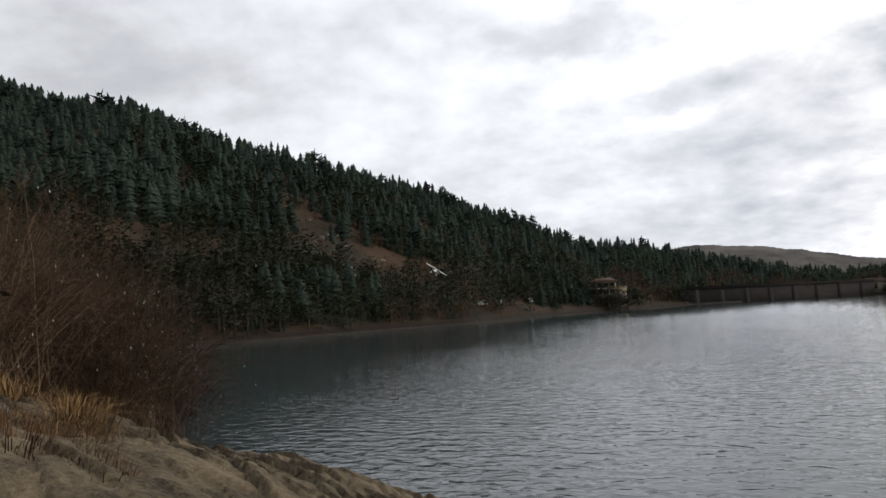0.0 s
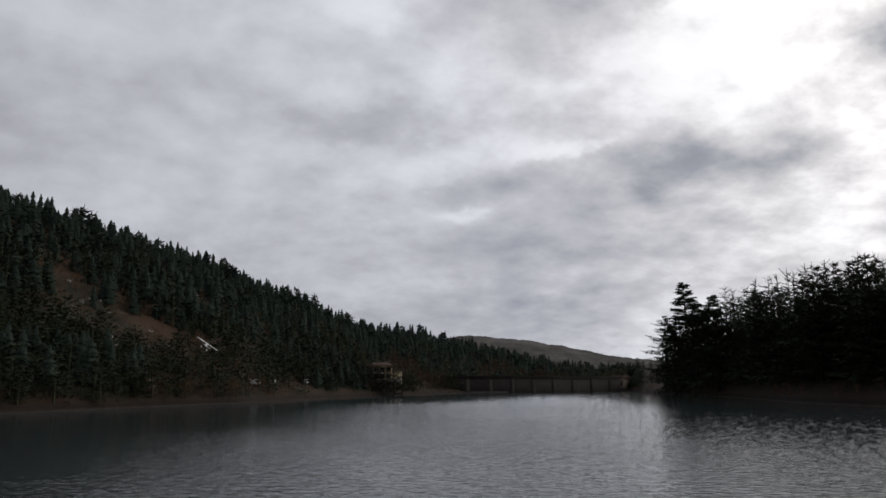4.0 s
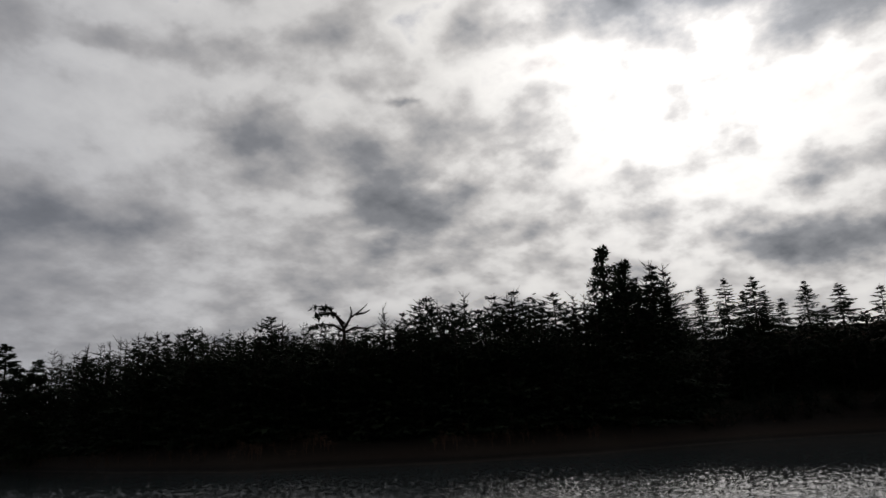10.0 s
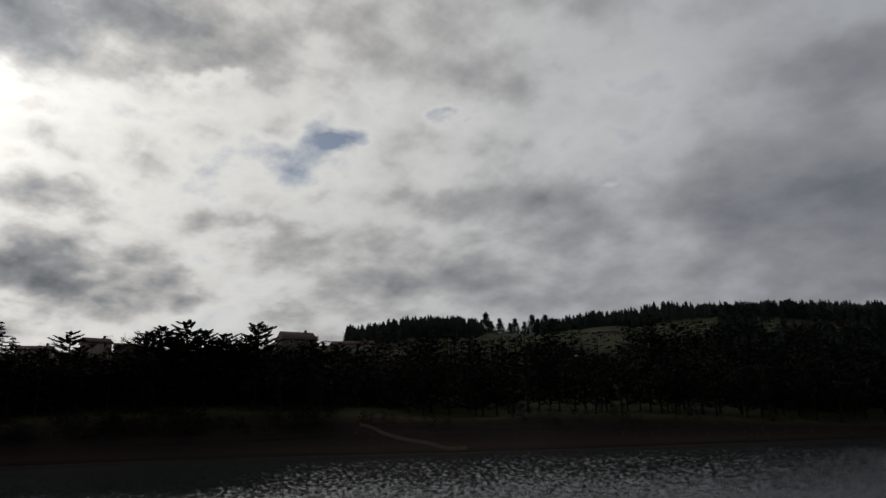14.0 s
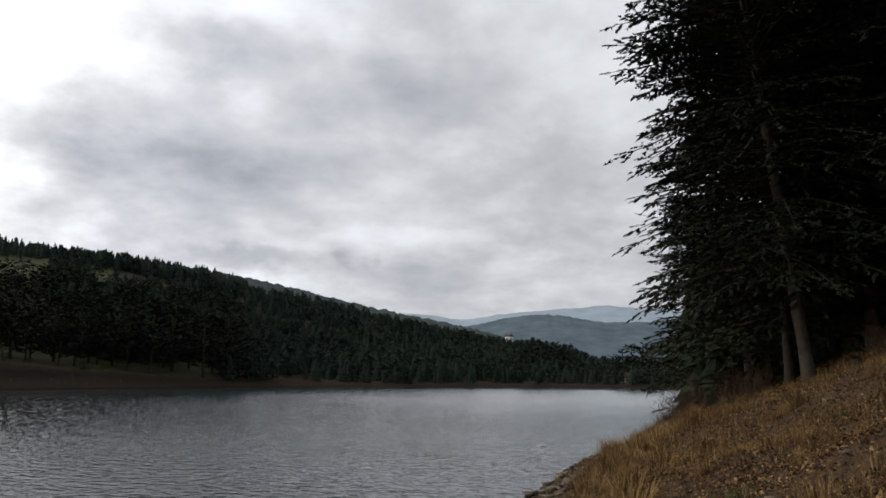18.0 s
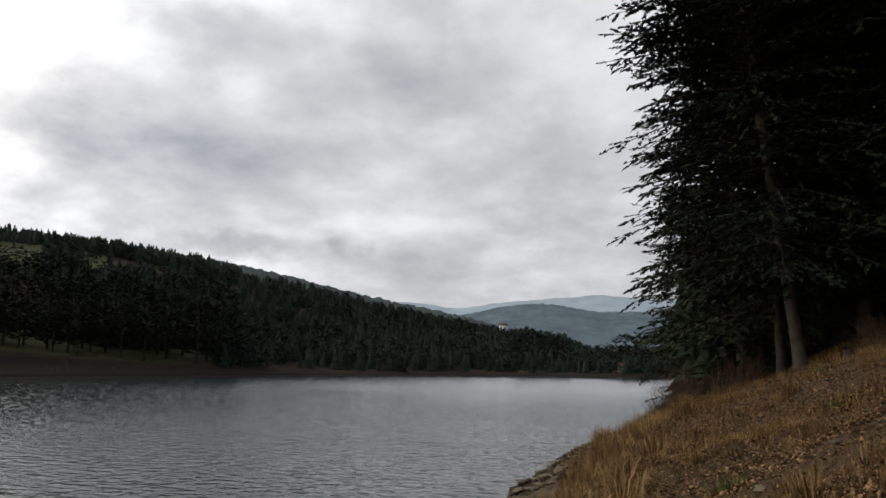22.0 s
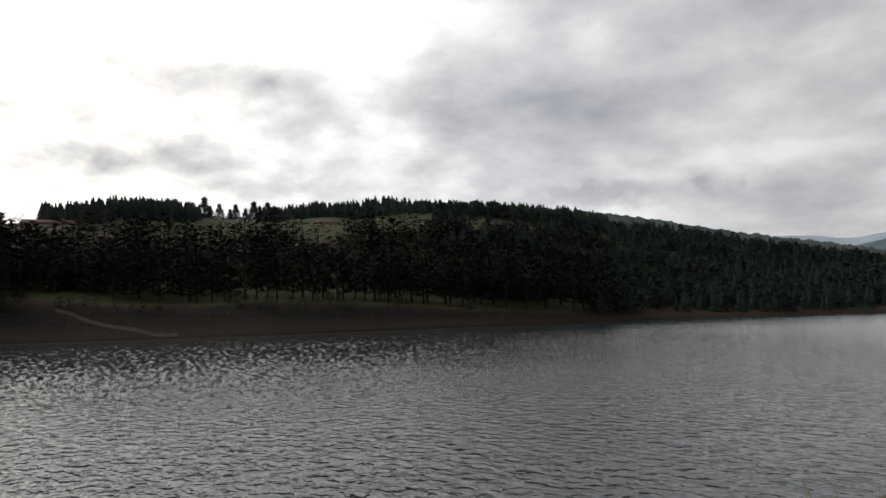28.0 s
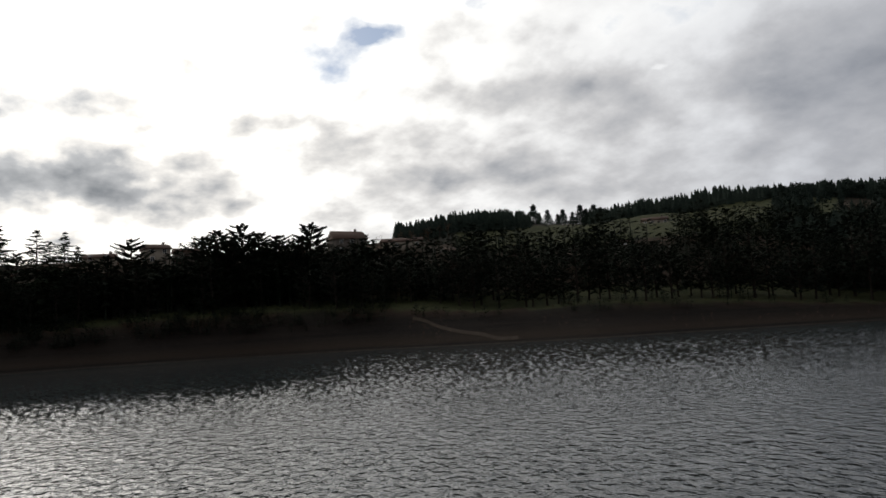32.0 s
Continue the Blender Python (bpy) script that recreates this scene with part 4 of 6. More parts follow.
wood("ridge_wood", "dark spruce wood along the hilltop", FARS, SPRUCE, 2300, (119.5, 160, 0.80, 1.08), (4.5, 8.5),
     lambda az, u, x, y: ((az < 129.8) & (u > 0.84 - (az - 120) * 0.004)) | ((az > 134.0) & (u > 0.90 - 0.004 * (az - 134))), 5, (1.2, 1.7))
wood("slope_wood", "dark pines and cedars scattered over the meadow slope", ROUNDS, PINE, 1500, (81, 160, 0.10, 0.80), (7, 12),
     lambda az, u, x, y: ((az < 96) & (u < 0.35)) | (az > 96) & (u < 0.52 + 0.12 * hash_noise(x, y, 25, 6)), 6, (1.2, 1.7))
wood("village_scrub", "leafless brown garden trees below the houses", BARES, BROWNWOOD, 120, (92, 126, 0.45, 0.95), (4, 8),
     lambda az, u, x, y: gap(x, y, 20, 14, -0.2), 7)


def tree_thing(name, pair, mat, label, category="tree", group="", bark=BARK):
    root = new(name)
    part("trunk", pair[1].mesh("trunk", bark, True), root)
    if pair[1].limbs.n:
        tagged(part("branchwork", pair[1].limbs.mesh("branchwork", BARK), root), kind="stuff")
    tagged(part("crown", pair[0].mesh("crown", mat), root), kind="stuff")
    return tagged(root, label, category, group)


def stand(az, d, turn=0.0, size=1.0, sink=0.15, up=None):
    p = heading(az) * d
    return pose(p.x, p.y, float(height(p.x, p.y)) - sink if up is None else up, 0, 0, turn) @ Matrix.Scale(size, 4)


def plant(ob, m):
    """A copy of a thing, its size in the pose's scale."""
    c = copy_thing(ob, m)
    c.matrix_basis = m
    return c


def on_ground(az, el, start=60.0, end=600.0):
    """The distance at which the land that way comes up to an elevation."""
    d = np.arange(start, end, 1.0)
    a = radians(az)
    e = np.degrees(np.arctan2(height(d * math.sin(a), d * math.cos(a)) - 3.0, d))
    hit = np.nonzero(e >= el)[0]
    return float(d[hit[0]]) if len(hit) else float(d[np.argmax(e)])


def top_at(ob, base, az, d, el, rng, turn=None):
    """Plants a tree base metres tall so that it reaches the elevation el at azimuth az, d metres off."""
    p = heading(az) * d
    size = max((3 + d * math.tan(radians(el)) - float(height(p.x, p.y))) / base, 0.3)
    return plant(ob, stand(az, d, rng.uniform(0, 360) if turn is None else turn, size))


def remove(models):
    for m in models:
        for o in (*m.children_recursive, m):
            bpy.data.objects.remove(o)

rng = np.random.default_rng(5)
CEDARS = [tree_thing("cedar", conifer(100 + s, 16, 4.4 + 0.7 * (s % 3), 84, 52, 0.05, 0.04, 0.4, 0.6, stout=0.35, leaf=0.66, slim=0.27, tri=True, fan=0.3), CEDAR,
                     "dark ragged cedar in the crowd on the peninsula", group="peninsula trees") for s in range(6)]
SPIRES = [tree_thing("fir", conifer(200 + s, 15, 5.0, 150, 84, 0.25, 0.03, 0.25, 0.75, leaf=0.62, slim=0.28, tri=True, fan=0.4), CEDAR,
                     "slender dark fir standing out against the sky", group="firs on the far bank") for s in range(4)]
STOUT = tree_thing("spruce", clumped(251, 15, 5.8, 70, 44, 0.04, 1.1, 0.05, 0.12), SPRUCE, "stout dark spruce on the hilltop", group="spruces in the hilltop gap")
PINES = [tree_thing("pine", pine(300 + s, 15, 5.4, 40, 72, 0.20, leaf=0.68, tri=True), PINE, "broad dark pine with a bare trunk by the meadow",
                    group="pines along the far shore") for s in range(6)]
CROWNS = [tree_thing("cedar", pine(320 + s, 15, 5.8, 80, 170, 0.12, leaf=0.50, tri=True), PINE, "broad flat-topped dark cedar by the village",
                     group="cedars by the village") for s in range(3)]

# skyline of the peninsula wood: azimuth and elevation of the treetops
PEN = np.array([(32.6, 4.5), (33, 5.2), (36, 6), (38, 6.7), (42.6, 7.9), (46, 8.2), (49, 7.8), (52, 8.7), (54, 8.3), (56.5, 8.0),
                (58.6, 8.8), (60.3, 9.9), (66, 10.2), (69, 10.7), (73, 10.3), (75, 10.2), (78.5, 11.4), (80.3, 11.4)])
SPIKES = [tree_thing("cedar", spiky(150 + s, 16, 2.8 + 0.5 * (s % 2)), CEDAR, "thin dark cedar with a dead twiggy top", group="peninsula trees") for s in range(5)]
for az in np.arange(33.2, 81, 0.66):
    s, _, wb, _, _ = land_at(az)
    el = np.interp(az, PEN[:, 0], PEN[:, 1]) + 0.25
    for row in range(2):
        d = s + wb + rng.uniform(0, 8) + row * 14
        k = rng.uniform(0.6, 0.92) if row == 0 else rng.uniform(0.84, 0.98)
        top_at(CEDARS[rng.integers(6)], 16, az + rng.uniform(-0.4, 0.4), d, el * k, rng)
    if 37 < az < 56 or rng.uniform() < 0.3:
        top_at(SPIKES[rng.integers(5)], 16, az + rng.uniform(-0.3, 0.3), s + wb + rng.uniform(10, 24), el * rng.uniform(0.96, 1.05), rng)
tip_cedar = tree_thing("cedar", layered(131, 18, 5.4, 120, 0.03, (0.0, 0.0), 10, 11, 0.8, 0.014, 0.42), CEDAR, "tall tiered cedar at the peninsula's point", group="peninsula trees")
top_at(tip_cedar, 18, 34.4, 218, 7.4, rng)
for az, d, el in ((33.4, 222, 4.4), (35.3, 205, 5.9), (36.2, 190, 6.4)):
    top_at(tip_cedar, 18, az, d, el, rng)
for az, d, el in ((30.3, 356, 1.55), (30.9, 352, 1.95), (31.3, 350, 1.7), (31.8, 346, 1.6)):
    top_at(CEDARS[rng.integers(6)], 16, az, d, el, rng)
bent = tree_thing("cedar", gaunt(132, 17), CEDAR, "gaunt wind-broken cedar with one arching arm and bare forks", group="peninsula trees")
top_at(bent, 17, 56.9, 118, 10.1, rng, -56.9)
for az, el in ((51.7, 9.4), (46.2, 8.5), (63.3, 10.5)):
    top_at(CEDARS[1], 16, az, 122, el, rng)
sequoia = tree_thing("sequoia", clumped(133, 28, 4.2, 50, 70, 0.40, 1.4, 0.015, 0.044), CEDAR, "giant dark sequoia with billowing foliage towering over the wood")
top_at(sequoia, 28, 76.7, 142, 13.5, rng)
top_at(sequoia, 28, 78.2, 144, 12.3, rng, 90)
top_at(SPIRES[1], 15, 78.0, 150, 11.8, rng), top_at(SPIRES[2], 15, 80.1, 152, 11.7, rng)
for az, el in ((81, 9.2), (82.2, 8.2), (83.4, 9.9), (85, 10.2), (86.2, 9.2), (86.9, 10.1), (87.6, 9), (88.6, 8.4), (90.2, 9.4), (91.2, 7.6), (92.3, 9.1),
               (94.8, 8.6), (95.5, 7.8), (96.4, 8.4), (97.2, 7.4)):
    top_at(SPIRES[rng.integers(4)], 15, az, 215 + rng.uniform(-8, 8), el, rng)
for az, el in ((93.5, 7.0), (107.4, 7.6), (109.8, 7.4), (111.6, 7.2), (99, 6.8), (100.6, 8.1), (105.5, 8.1), (106.6, 8.5), (108.1, 9.0), (109.3, 8.4), (110.8, 8.1), (112.4, 8.0), (113.2, 8.9), (119, 7.2)):
    top_at(CROWNS[rng.integers(3)], 15, az, 226 + rng.uniform(-6, 6), el, rng)
for az in np.arange(81, 160, 0.80):
    s, _, wb, _, _ = land_at(az)
    el = rng.uniform(4.6, 6.7) * (1 if az < 145 else 0.85)
    top_at(PINES[rng.integers(6)], 15, az + rng.uniform(-0.35, 0.35), s + wb + rng.uniform(2, 22), el, rng)
for az, el in ((130.1, 9.1), (130.5, 8.5), (131.15, 8.65), (131.9, 8.3), (132.3, 8.6), (133.0, 8.35), (133.6, 8.8), (134.0, 8.5), (134.6, 8.75), (135.1, 8.5)):
    top_at(STOUT, 15, az, 405, el, rng)
for az, el in ((181.0, 3.0), (181.8, 2.9), (182.9, 2.9), (183.6, 2.6), (184.3, 2.1), (187.2, 2.0), (187.9, 2.3), (188.5, 2.7), (189.2, 2.9), (189.9, 2.6), (190.7, 2.8)):
    top_at(PINES[rng.integers(6)], 15, az, 330 + rng.uniform(-15, 15), el, rng)
for az, el in ((141.5, 7.0), (144.9, 6.9), (147.8, 6.9), (142.3, 6.6)):
    top_at(PINES[rng.integers(6)], 15, az, 300, el, rng)
remove(CEDARS + SPIKES + SPIRES + PINES + CROWNS + [STOUT] + [tip_cedar, bent, sequoia])

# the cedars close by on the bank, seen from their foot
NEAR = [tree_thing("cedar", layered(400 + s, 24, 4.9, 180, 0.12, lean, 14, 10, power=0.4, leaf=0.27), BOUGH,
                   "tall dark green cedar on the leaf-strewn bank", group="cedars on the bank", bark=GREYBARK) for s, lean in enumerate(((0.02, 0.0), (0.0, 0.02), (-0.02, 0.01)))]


def bank_cedars():
    """A grove up the bank south of the camera."""
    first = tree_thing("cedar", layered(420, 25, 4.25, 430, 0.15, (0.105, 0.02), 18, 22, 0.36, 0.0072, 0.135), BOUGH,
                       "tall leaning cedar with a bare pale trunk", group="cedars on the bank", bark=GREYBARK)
    first.matrix_basis = stand(199.9, 25, 0)
    rng = np.random.default_rng(8)
    # the last two, their trunks out of view, are added to shade the slope
    spots = [(198.7, 29, 0.75), (203.8, 27.5, 0.95), (206.2, 31, 1.0), (209.4, 27, 1.0), (196.2, 36, 0.85), (201.5, 38, 1.0), (212.5, 30, 1.05),
             (205, 40, 1.1), (216, 25, 0.95), (209, 42, 1.1), (193.8, 47, 0.7), (198, 46, 1.0), (214, 41, 1.1), (221, 31, 1.0), (219, 44, 1.1), (203, 50, 1.1), (195.5, 56, 0.9), (199.5, 58, 1.1), (207, 54, 1.2), (212, 52, 1.2), (192.6, 64, 0.8), (221, 21, 0.95), (212.5, 24, 0.9)]
    for n, (az, d, size) in enumerate(spots):
        plant(NEAR[n % 3], stand(az, d, rng.uniform(0, 360), size, 0.2))
    remove(NEAR)
    for az, d, size in ((194.6, 42, 0.8), (195.2, 37, 0.6), (193.6, 50, 0.9), (197.6, 33, 0.55), (194.4, 55, 1.1)):
        young = tree_thing("fir", conifer(440 + int(d), 7 * size, 2.6 * size, 90, 90, 0.15, 0.04, 0.25, 0.6, leaf=0.55, tri=True), CEDAR, "low bushy dark fir by the water", group="young firs")
        young.matrix_basis = stand(az, d, d * 40)
    # the wood goes on up the slope behind them
    n = 260
    az, d = rng.uniform(192.5, 228, n), rng.uniform(34, 105, n)
    x, y = d * np.sin(np.radians(az)), d * np.cos(np.radians(az))
    ok = inland(x, y) > 1.8
    x, y = x[ok], y[ok]
    tall = rng.uniform(0.8, 1.2, len(x)) * np.interp(d[ok], [34, 60], [5, 11])
    heap = planted(SPRUCES, np.stack([x, y, height(x, y)], -1), np.stack([tall * 0.9, tall], -1), rng.uniform(0, 6.28, len(x)))
    tagged(new("bank_wood", heap.mesh("bank_wood", CEDAR)), "dark crowded conifers deeper in the grove", "woodland", kind="stuff")
    # a young tree at the edge of the northern shrubs
    young = tree_thing("fir", conifer(430, 6.0, 1.5, 70, 26, 0.2, 0.05, 0.25, 0.8), CEDAR, "young green fir behind the bare shrubs")
    young.matrix_basis = stand(-38.5, 13, 40)


bank_cedars()


# ---- shrubs, grass, stones ----
def shrub(seed, h, wide, stems, forks):
    """A leafless shrub of many curved stems with forking twigs: stems and twigs as two Heaps, and the twig ends."""
    rng = np.random.default_rng(seed)
    stem, twig, ends = Heap(), Heap(), []
    for k in range(stems):
        a, f = rng.uniform(0, 6.28), rng.uniform(0.05, 1) ** 0.7
        base = np.array([rng.normal(0, wide * 0.2), rng.normal(0, wide * 0.2), -0.1])
        tall = h * (1 - 0.45 * f) * rng.uniform(0.6, 1.05)
        tip = base + (np.cos(a) * wide * f, np.sin(a) * wide * f, tall)
        mid = base * 0.5 + tip * 0.5 + (-np.cos(a) * wide * f * 0.2, -np.sin(a) * wide * f * 0.2, tall * 0.1)
        t = np.linspace(0, 1, 6)[:, None]
        line = base * (1 - t) ** 2 + mid * 2 * t * (1 - t) + tip * t * t + np.cumsum(rng.normal(0, 0.035 * h / 4, (6, 3)), 0)
        r = rng.uniform(0.007, 0.012 + 0.016 * (k % 5 == 0))
        tube(stem, line, np.linspace(r, r * 0.25, 6), 3)
        for _ in range(forks):
            g = rng.uniform(0.25, 1.0)
            p = base * (1 - g) ** 2 + mid * 2 * g * (1 - g) + tip * g * g
            out = (tip - base) / np.linalg.norm(tip - base) + rng.normal(0, 0.85, 3)
            q = p + out * h * rng.uniform(0.06, 0.2)
            pts = [(p, q)] + [(p + (q - p) * c, p + (q - p) * c + (out + rng.normal(0, 0.6, 3)) * h * rng.uniform(0.02, 0.08)) for c in rng.uniform(0.2, 0.9, 5)]
            for p1, q1 in pts:
                s = np.cross(q1 - p1, rng.normal(0, 1, 3))
                s = s / (np.linalg.norm(s) + 1e-9) * 0.005
                twig.add([p1 - s, p1 + s, q1], tris=[(0, 1, 2)])
            ends.append(q)
    return stem, twig, np.array(ends)


def shrub_thing(seed, h, wide, stems, forks, label, group, catkins=0):
    stem, twig, ends = shrub(seed, h, wide, stems, forks)
    root = new("shrub")
    part("stemwork", stem.mesh("stemwork", STEM), root)
    part("twigwork", twig.mesh("twigwork", TWIG), root)
    if catkins:
        rng = np.random.default_rng(seed)
        k = Heap()
        for e in ends[rng.integers(0, len(ends), catkins)] + (0, 0, 0.02):
            w = rng.uniform(0.010, 0.018)
            k.add([e, e + (w, 0, -0.035), e + (0, 0, -0.08), e - (w, 0, 0.035), e + (0, w, -0.04)], tris=[(0, 1, 4), (1, 2, 4), (2, 3, 4), (3, 0, 4)])
        part("catkin", k.mesh("catkin", CATKIN), root, "small pale catkins")
    return tagged(root, label, "shrub", group)


SHRUBS = [shrub_thing(500 + s, 5.2, 2.6, 130, 12, "leafless reddish brown shrub at the water's edge", "shrubs by the rock", 44) for s in range(3)]
for n, (az, d, size, turn) in enumerate(((-35, 12.5, 0.62, 10), (-31.5, 15, 0.78, 80), (-28, 17.5, 0.84, 200), (-24.5, 18.5, 0.8, 130), (-22, 20.5, 0.85, 300),
                                         (-20, 22, 0.62, 20), (-33.5, 19, 0.9, 260), (-29, 22, 0.95, 330), (-25.5, 24, 0.85, 170), (-22.8, 17.3, 0.45, 60))):
    plant(SHRUBS[n % 3], stand(az, d, turn, size))
remove(SHRUBS)
LOW = [shrub_thing(520 + s, 1.6, 0.9, 40, 8, "low tangle of bare twigs under the cedars", "twigs under the cedars") for s in range(2)]
for n, (az, d, size, turn) in enumerate(((191.8, 33, 1.0, 0), (192.6, 37, 1.3, 70), (191.2, 29, 0.7, 140), (195, 31, 1.0, 200), (193.6, 41, 1.5, 20), (204.5, 24, 0.8, 90),
                                         (190.6, 38, 1.1, 260), (196.5, 29, 1.0, 310))):
    plant(LOW[n % 2], stand(az, d, turn, size))
remove(LOW)


def tuft(seed, blades, h, wide, curl=0.5):
    """A tuft of bent grass blades."""
    rng = np.random.default_rng(seed)
    heap = Heap()
    for _ in range(blades):
        a, r = rng.uniform(0, 6.28), wide * rng.uniform(0, 0.4)
        b = np.array([np.cos(a) * r, np.sin(a) * r, -0.03])
        a += rng.normal(0, 0.7)
        out = np.array([np.cos(a), np.sin(a), 0])
        L = h * rng.uniform(0.5, 1.1)
        lean = rng.uniform(0.1, 1) * curl
        m = b + out * L * lean * 0.35 + (0, 0, L * 0.6)
        t = m + out * L * lean * 0.7 + (0, 0, L * (0.4 - 0.45 * lean))
        s = np.array([-np.sin(a), np.cos(a), 0]) * rng.uniform(0.003, 0.006)
        heap.add([b - s, b + s, m + s * 0.8, m - s * 0.8, t], tris=[(3, 2, 4)], quads=[(0, 1, 2, 3)])
    return heap


def tuft_thing(seed, blades, h, wide, curl, mat, label, group):
    return tagged(new("grass_tuft", tuft(seed, blades, h, wide, curl).mesh("grass_tuft", mat)), label, "grass", group)


def scatter(models, spots, group_sink=0.02):
    rng = np.random.default_rng(len(spots))
    for n, (x, y, size) in enumerate(spots):
        z = float(height(x, y))
        m = pose(x, y, z - group_sink, rng.normal(0, 6), rng.normal(0, 6), rng.uniform(0, 360)) @ Matrix.Scale(size, 4)
        plant(models[n % len(models)], m)
    remove(models)


def spots_between(seed, count, x0, x1, y0, y1, size, test):
    rng = np.random.default_rng(seed)
    out = []
    while len(out) < count:
        y = rng.uniform(y0, y1)
        i = rng.uniform(x0, x1)
        x = float(np.interp(y, _shore[:, 0], _shore[:, 1])) - i
        if math.hypot(x, y) > 2.2 and test(x, y, i):
            out.append((x, y, rng.uniform(*size)))
    return out


TUFTS = [tuft_thing(600 + s, 170, 0.62, 0.8, 1.25, STRAW, "tuft of dry straw-coloured grass on the bank", "dry grass tufts") for s in range(5)]
scatter(TUFTS, spots_between(1, 85, 1.7, 4.2, -34, -5, (0.6, 1.3), lambda x, y, i: i < 3.6 or y < -20)
        + spots_between(2, 26, 5.5, 10.0, 9, 16, (0.7, 1.4), lambda x, y, i: True) + spots_between(3, 75, 3.6, 10.0, -24, -4, (0.3, 0.7), lambda x, y, i: True)
        + [(1.25, -7.7, 0.85), (1.55, -7.5, 0.75), (0.9, -8.1, 0.8)])
RUSTY = [tuft_thing(610 + s, 170, 0.5, 0.9, 1.2, RUST, "matted rusty brown grass beside the rock shelf", "rusty grass by the rock") for s in range(3)]
rng = np.random.default_rng(9)
scatter(RUSTY, [(d * math.sin(radians(a)), d * math.cos(radians(a)), rng.uniform(0.5, 1.0)) for a, d in zip(rng.uniform(-42, -23, 44), rng.uniform(6.5, 12, 44))]
        + [(d * math.sin(radians(a)), d * math.cos(radians(a)), rng.uniform(0.5, 0.9)) for a, d in zip(rng.uniform(-24, -17, 8), rng.uniform(10.5, 13.5, 8))])
GREENS = [tuft_thing(620 + s, 150, 0.22, 0.7, 0.8, MOSS, "low patch of green grass among fallen leaves", "green grass patches") for s in range(2)]
scatter(GREENS, spots_between(4, 9, 4.0, 9.0, -20, -6, (0.6, 1.3), lambda x, y, i: True))


def blades_stuff():
    """Thin dry grass all over the bank, between the tufts."""
    rng = np.random.default_rng(61)
    heap = Heap()
    kinds = [tuft(640 + k, 16, 0.34, 0.5, 1.0).arrays() for k in range(6)]
    spots = spots_between(6, 2300, 1.3, 9.5, -36, -3, (0.4, 1.15), lambda x, y, i: hash_noise(x, y, 2.2, 21) > -0.45 + 0.09 * (i - 2.0))
    spots += spots_between(7, 350, 5.2, 11.0, 6, 20, (0.6, 1.4), lambda x, y, i: True)
    p = np.array(spots)
    z = height(p[:, 0], p[:, 1])
    heap = planted(kinds, np.stack([p[:, 0], p[:, 1], z - 0.01], -1), np.stack([p[:, 2], p[:, 2]], -1), rng.uniform(0, 6.28, len(p)))
    tagged(new("dry_grass", heap.mesh("dry_grass", STRAW)), "thin dry grass over the bank", "grass", kind="stuff")


blades_stuff()


def leaf_stuff():
    """Fallen leaves on the upper bank."""
    rng = np.random.default_rng(62)
    n = 210000
    y = -3 - 33 * rng.uniform(0, 1, n) ** 1.3
    i = rng.uniform(1.0, 12, n)
    x = np.interp(y, _shore[:, 0], _shore[:, 1]) - i
    keep = (hash_noise(x, y, 1.6, 22) + rng.uniform(-0.6, 0.9, n) > -0.4) & (i > 1.6 + 1.5 * hash_noise(x, y, 3, 23))
    x, y = x[keep], y[keep]
    z = height(x, y) + rng.uniform(0.01, 0.06, len(x))
    L = rng.uniform(0.009, 0.031, len(x))
    a, b = rng.uniform(0, 6.28, len(x)), rng.normal(0, 0.45, (2, len(x)))
    u = np.stack([np.cos(a), np.sin(a), b[0]], -1) * L[:, None]
    w = np.stack([-np.sin(a), np.cos(a), b[1]], -1) * L[:, None] * 0.6
    p = np.stack([x, y, z], -1)
    v = np.stack([p - u, p + w + (0, 0, 0.01), p + u, p - w + (0, 0, 0.01)], 1).reshape(-1, 3)
    tagged(new("fallen_leaves", mesh_of("fallen_leaves", v, np.arange(len(v)).reshape(-1, 4), LEAF)), "brown and tan fallen leaves on the bank", "leaves", kind="stuff")


leaf_stuff()


def rock_mesh(name, seed, size, mat, cuts=9, detail=2, rough=0.12):
    """An angular stone: a ball cut by planes, roughened."""
    rng = np.random.default_rng(seed)
    bm = bmesh.new()
    bmesh.ops.create_icosphere(bm, subdivisions=detail, radius=1.0)
    planes = [(Vector(rng.normal(0, 1, 3)).normalized(), rng.uniform(0.45, 0.85)) for _ in range(cuts)]
    for v in bm.verts:
        p = v.co.copy()
        for n, k in planes:
            over = p.dot(n) - k
            if over > 0:
                p -= n * over
        p *= 1 + rough * noise.noise(p * 2.3 + Vector((seed, 0, 0)))
        v.co = Vector((p.x * size[0], p.y * size[1], p.z * size[2]))
    me = bpy.data.meshes.new(name)
    bm.to_mesh(me)
    bm.free()
    me.materials.append(mat)
    return me


SLABS = [tagged(new("stone", rock_mesh("stone", 700 + s, (0.42, 0.26, 0.075 + 0.02 * (s % 3)), STONE)), "flat brown schist slab on the shore", "stone", "shore stones") for s in range(6)]
scatter(SLABS, spots_between(11, 150, -0.15, 1.9, -30, -4, (0.3, 0.85), lambda x, y, i: True) + spots_between(12, 14, 1.5, 7, -24, -4, (0.2, 0.45), lambda x, y, i: True)
        + spots_between(14, 60, -0.2, 1.6, -16, -8, (0.35, 0.9), lambda x, y, i: True), 0.01)
BLOCKS = [tagged(new("stone", rock_mesh("stone", 720 + s, (0.3, 0.22, 0.16), STONE)), "grey-brown broken rock half sunk in the litter", "stone", "stones on the slope") for s in range(4)]
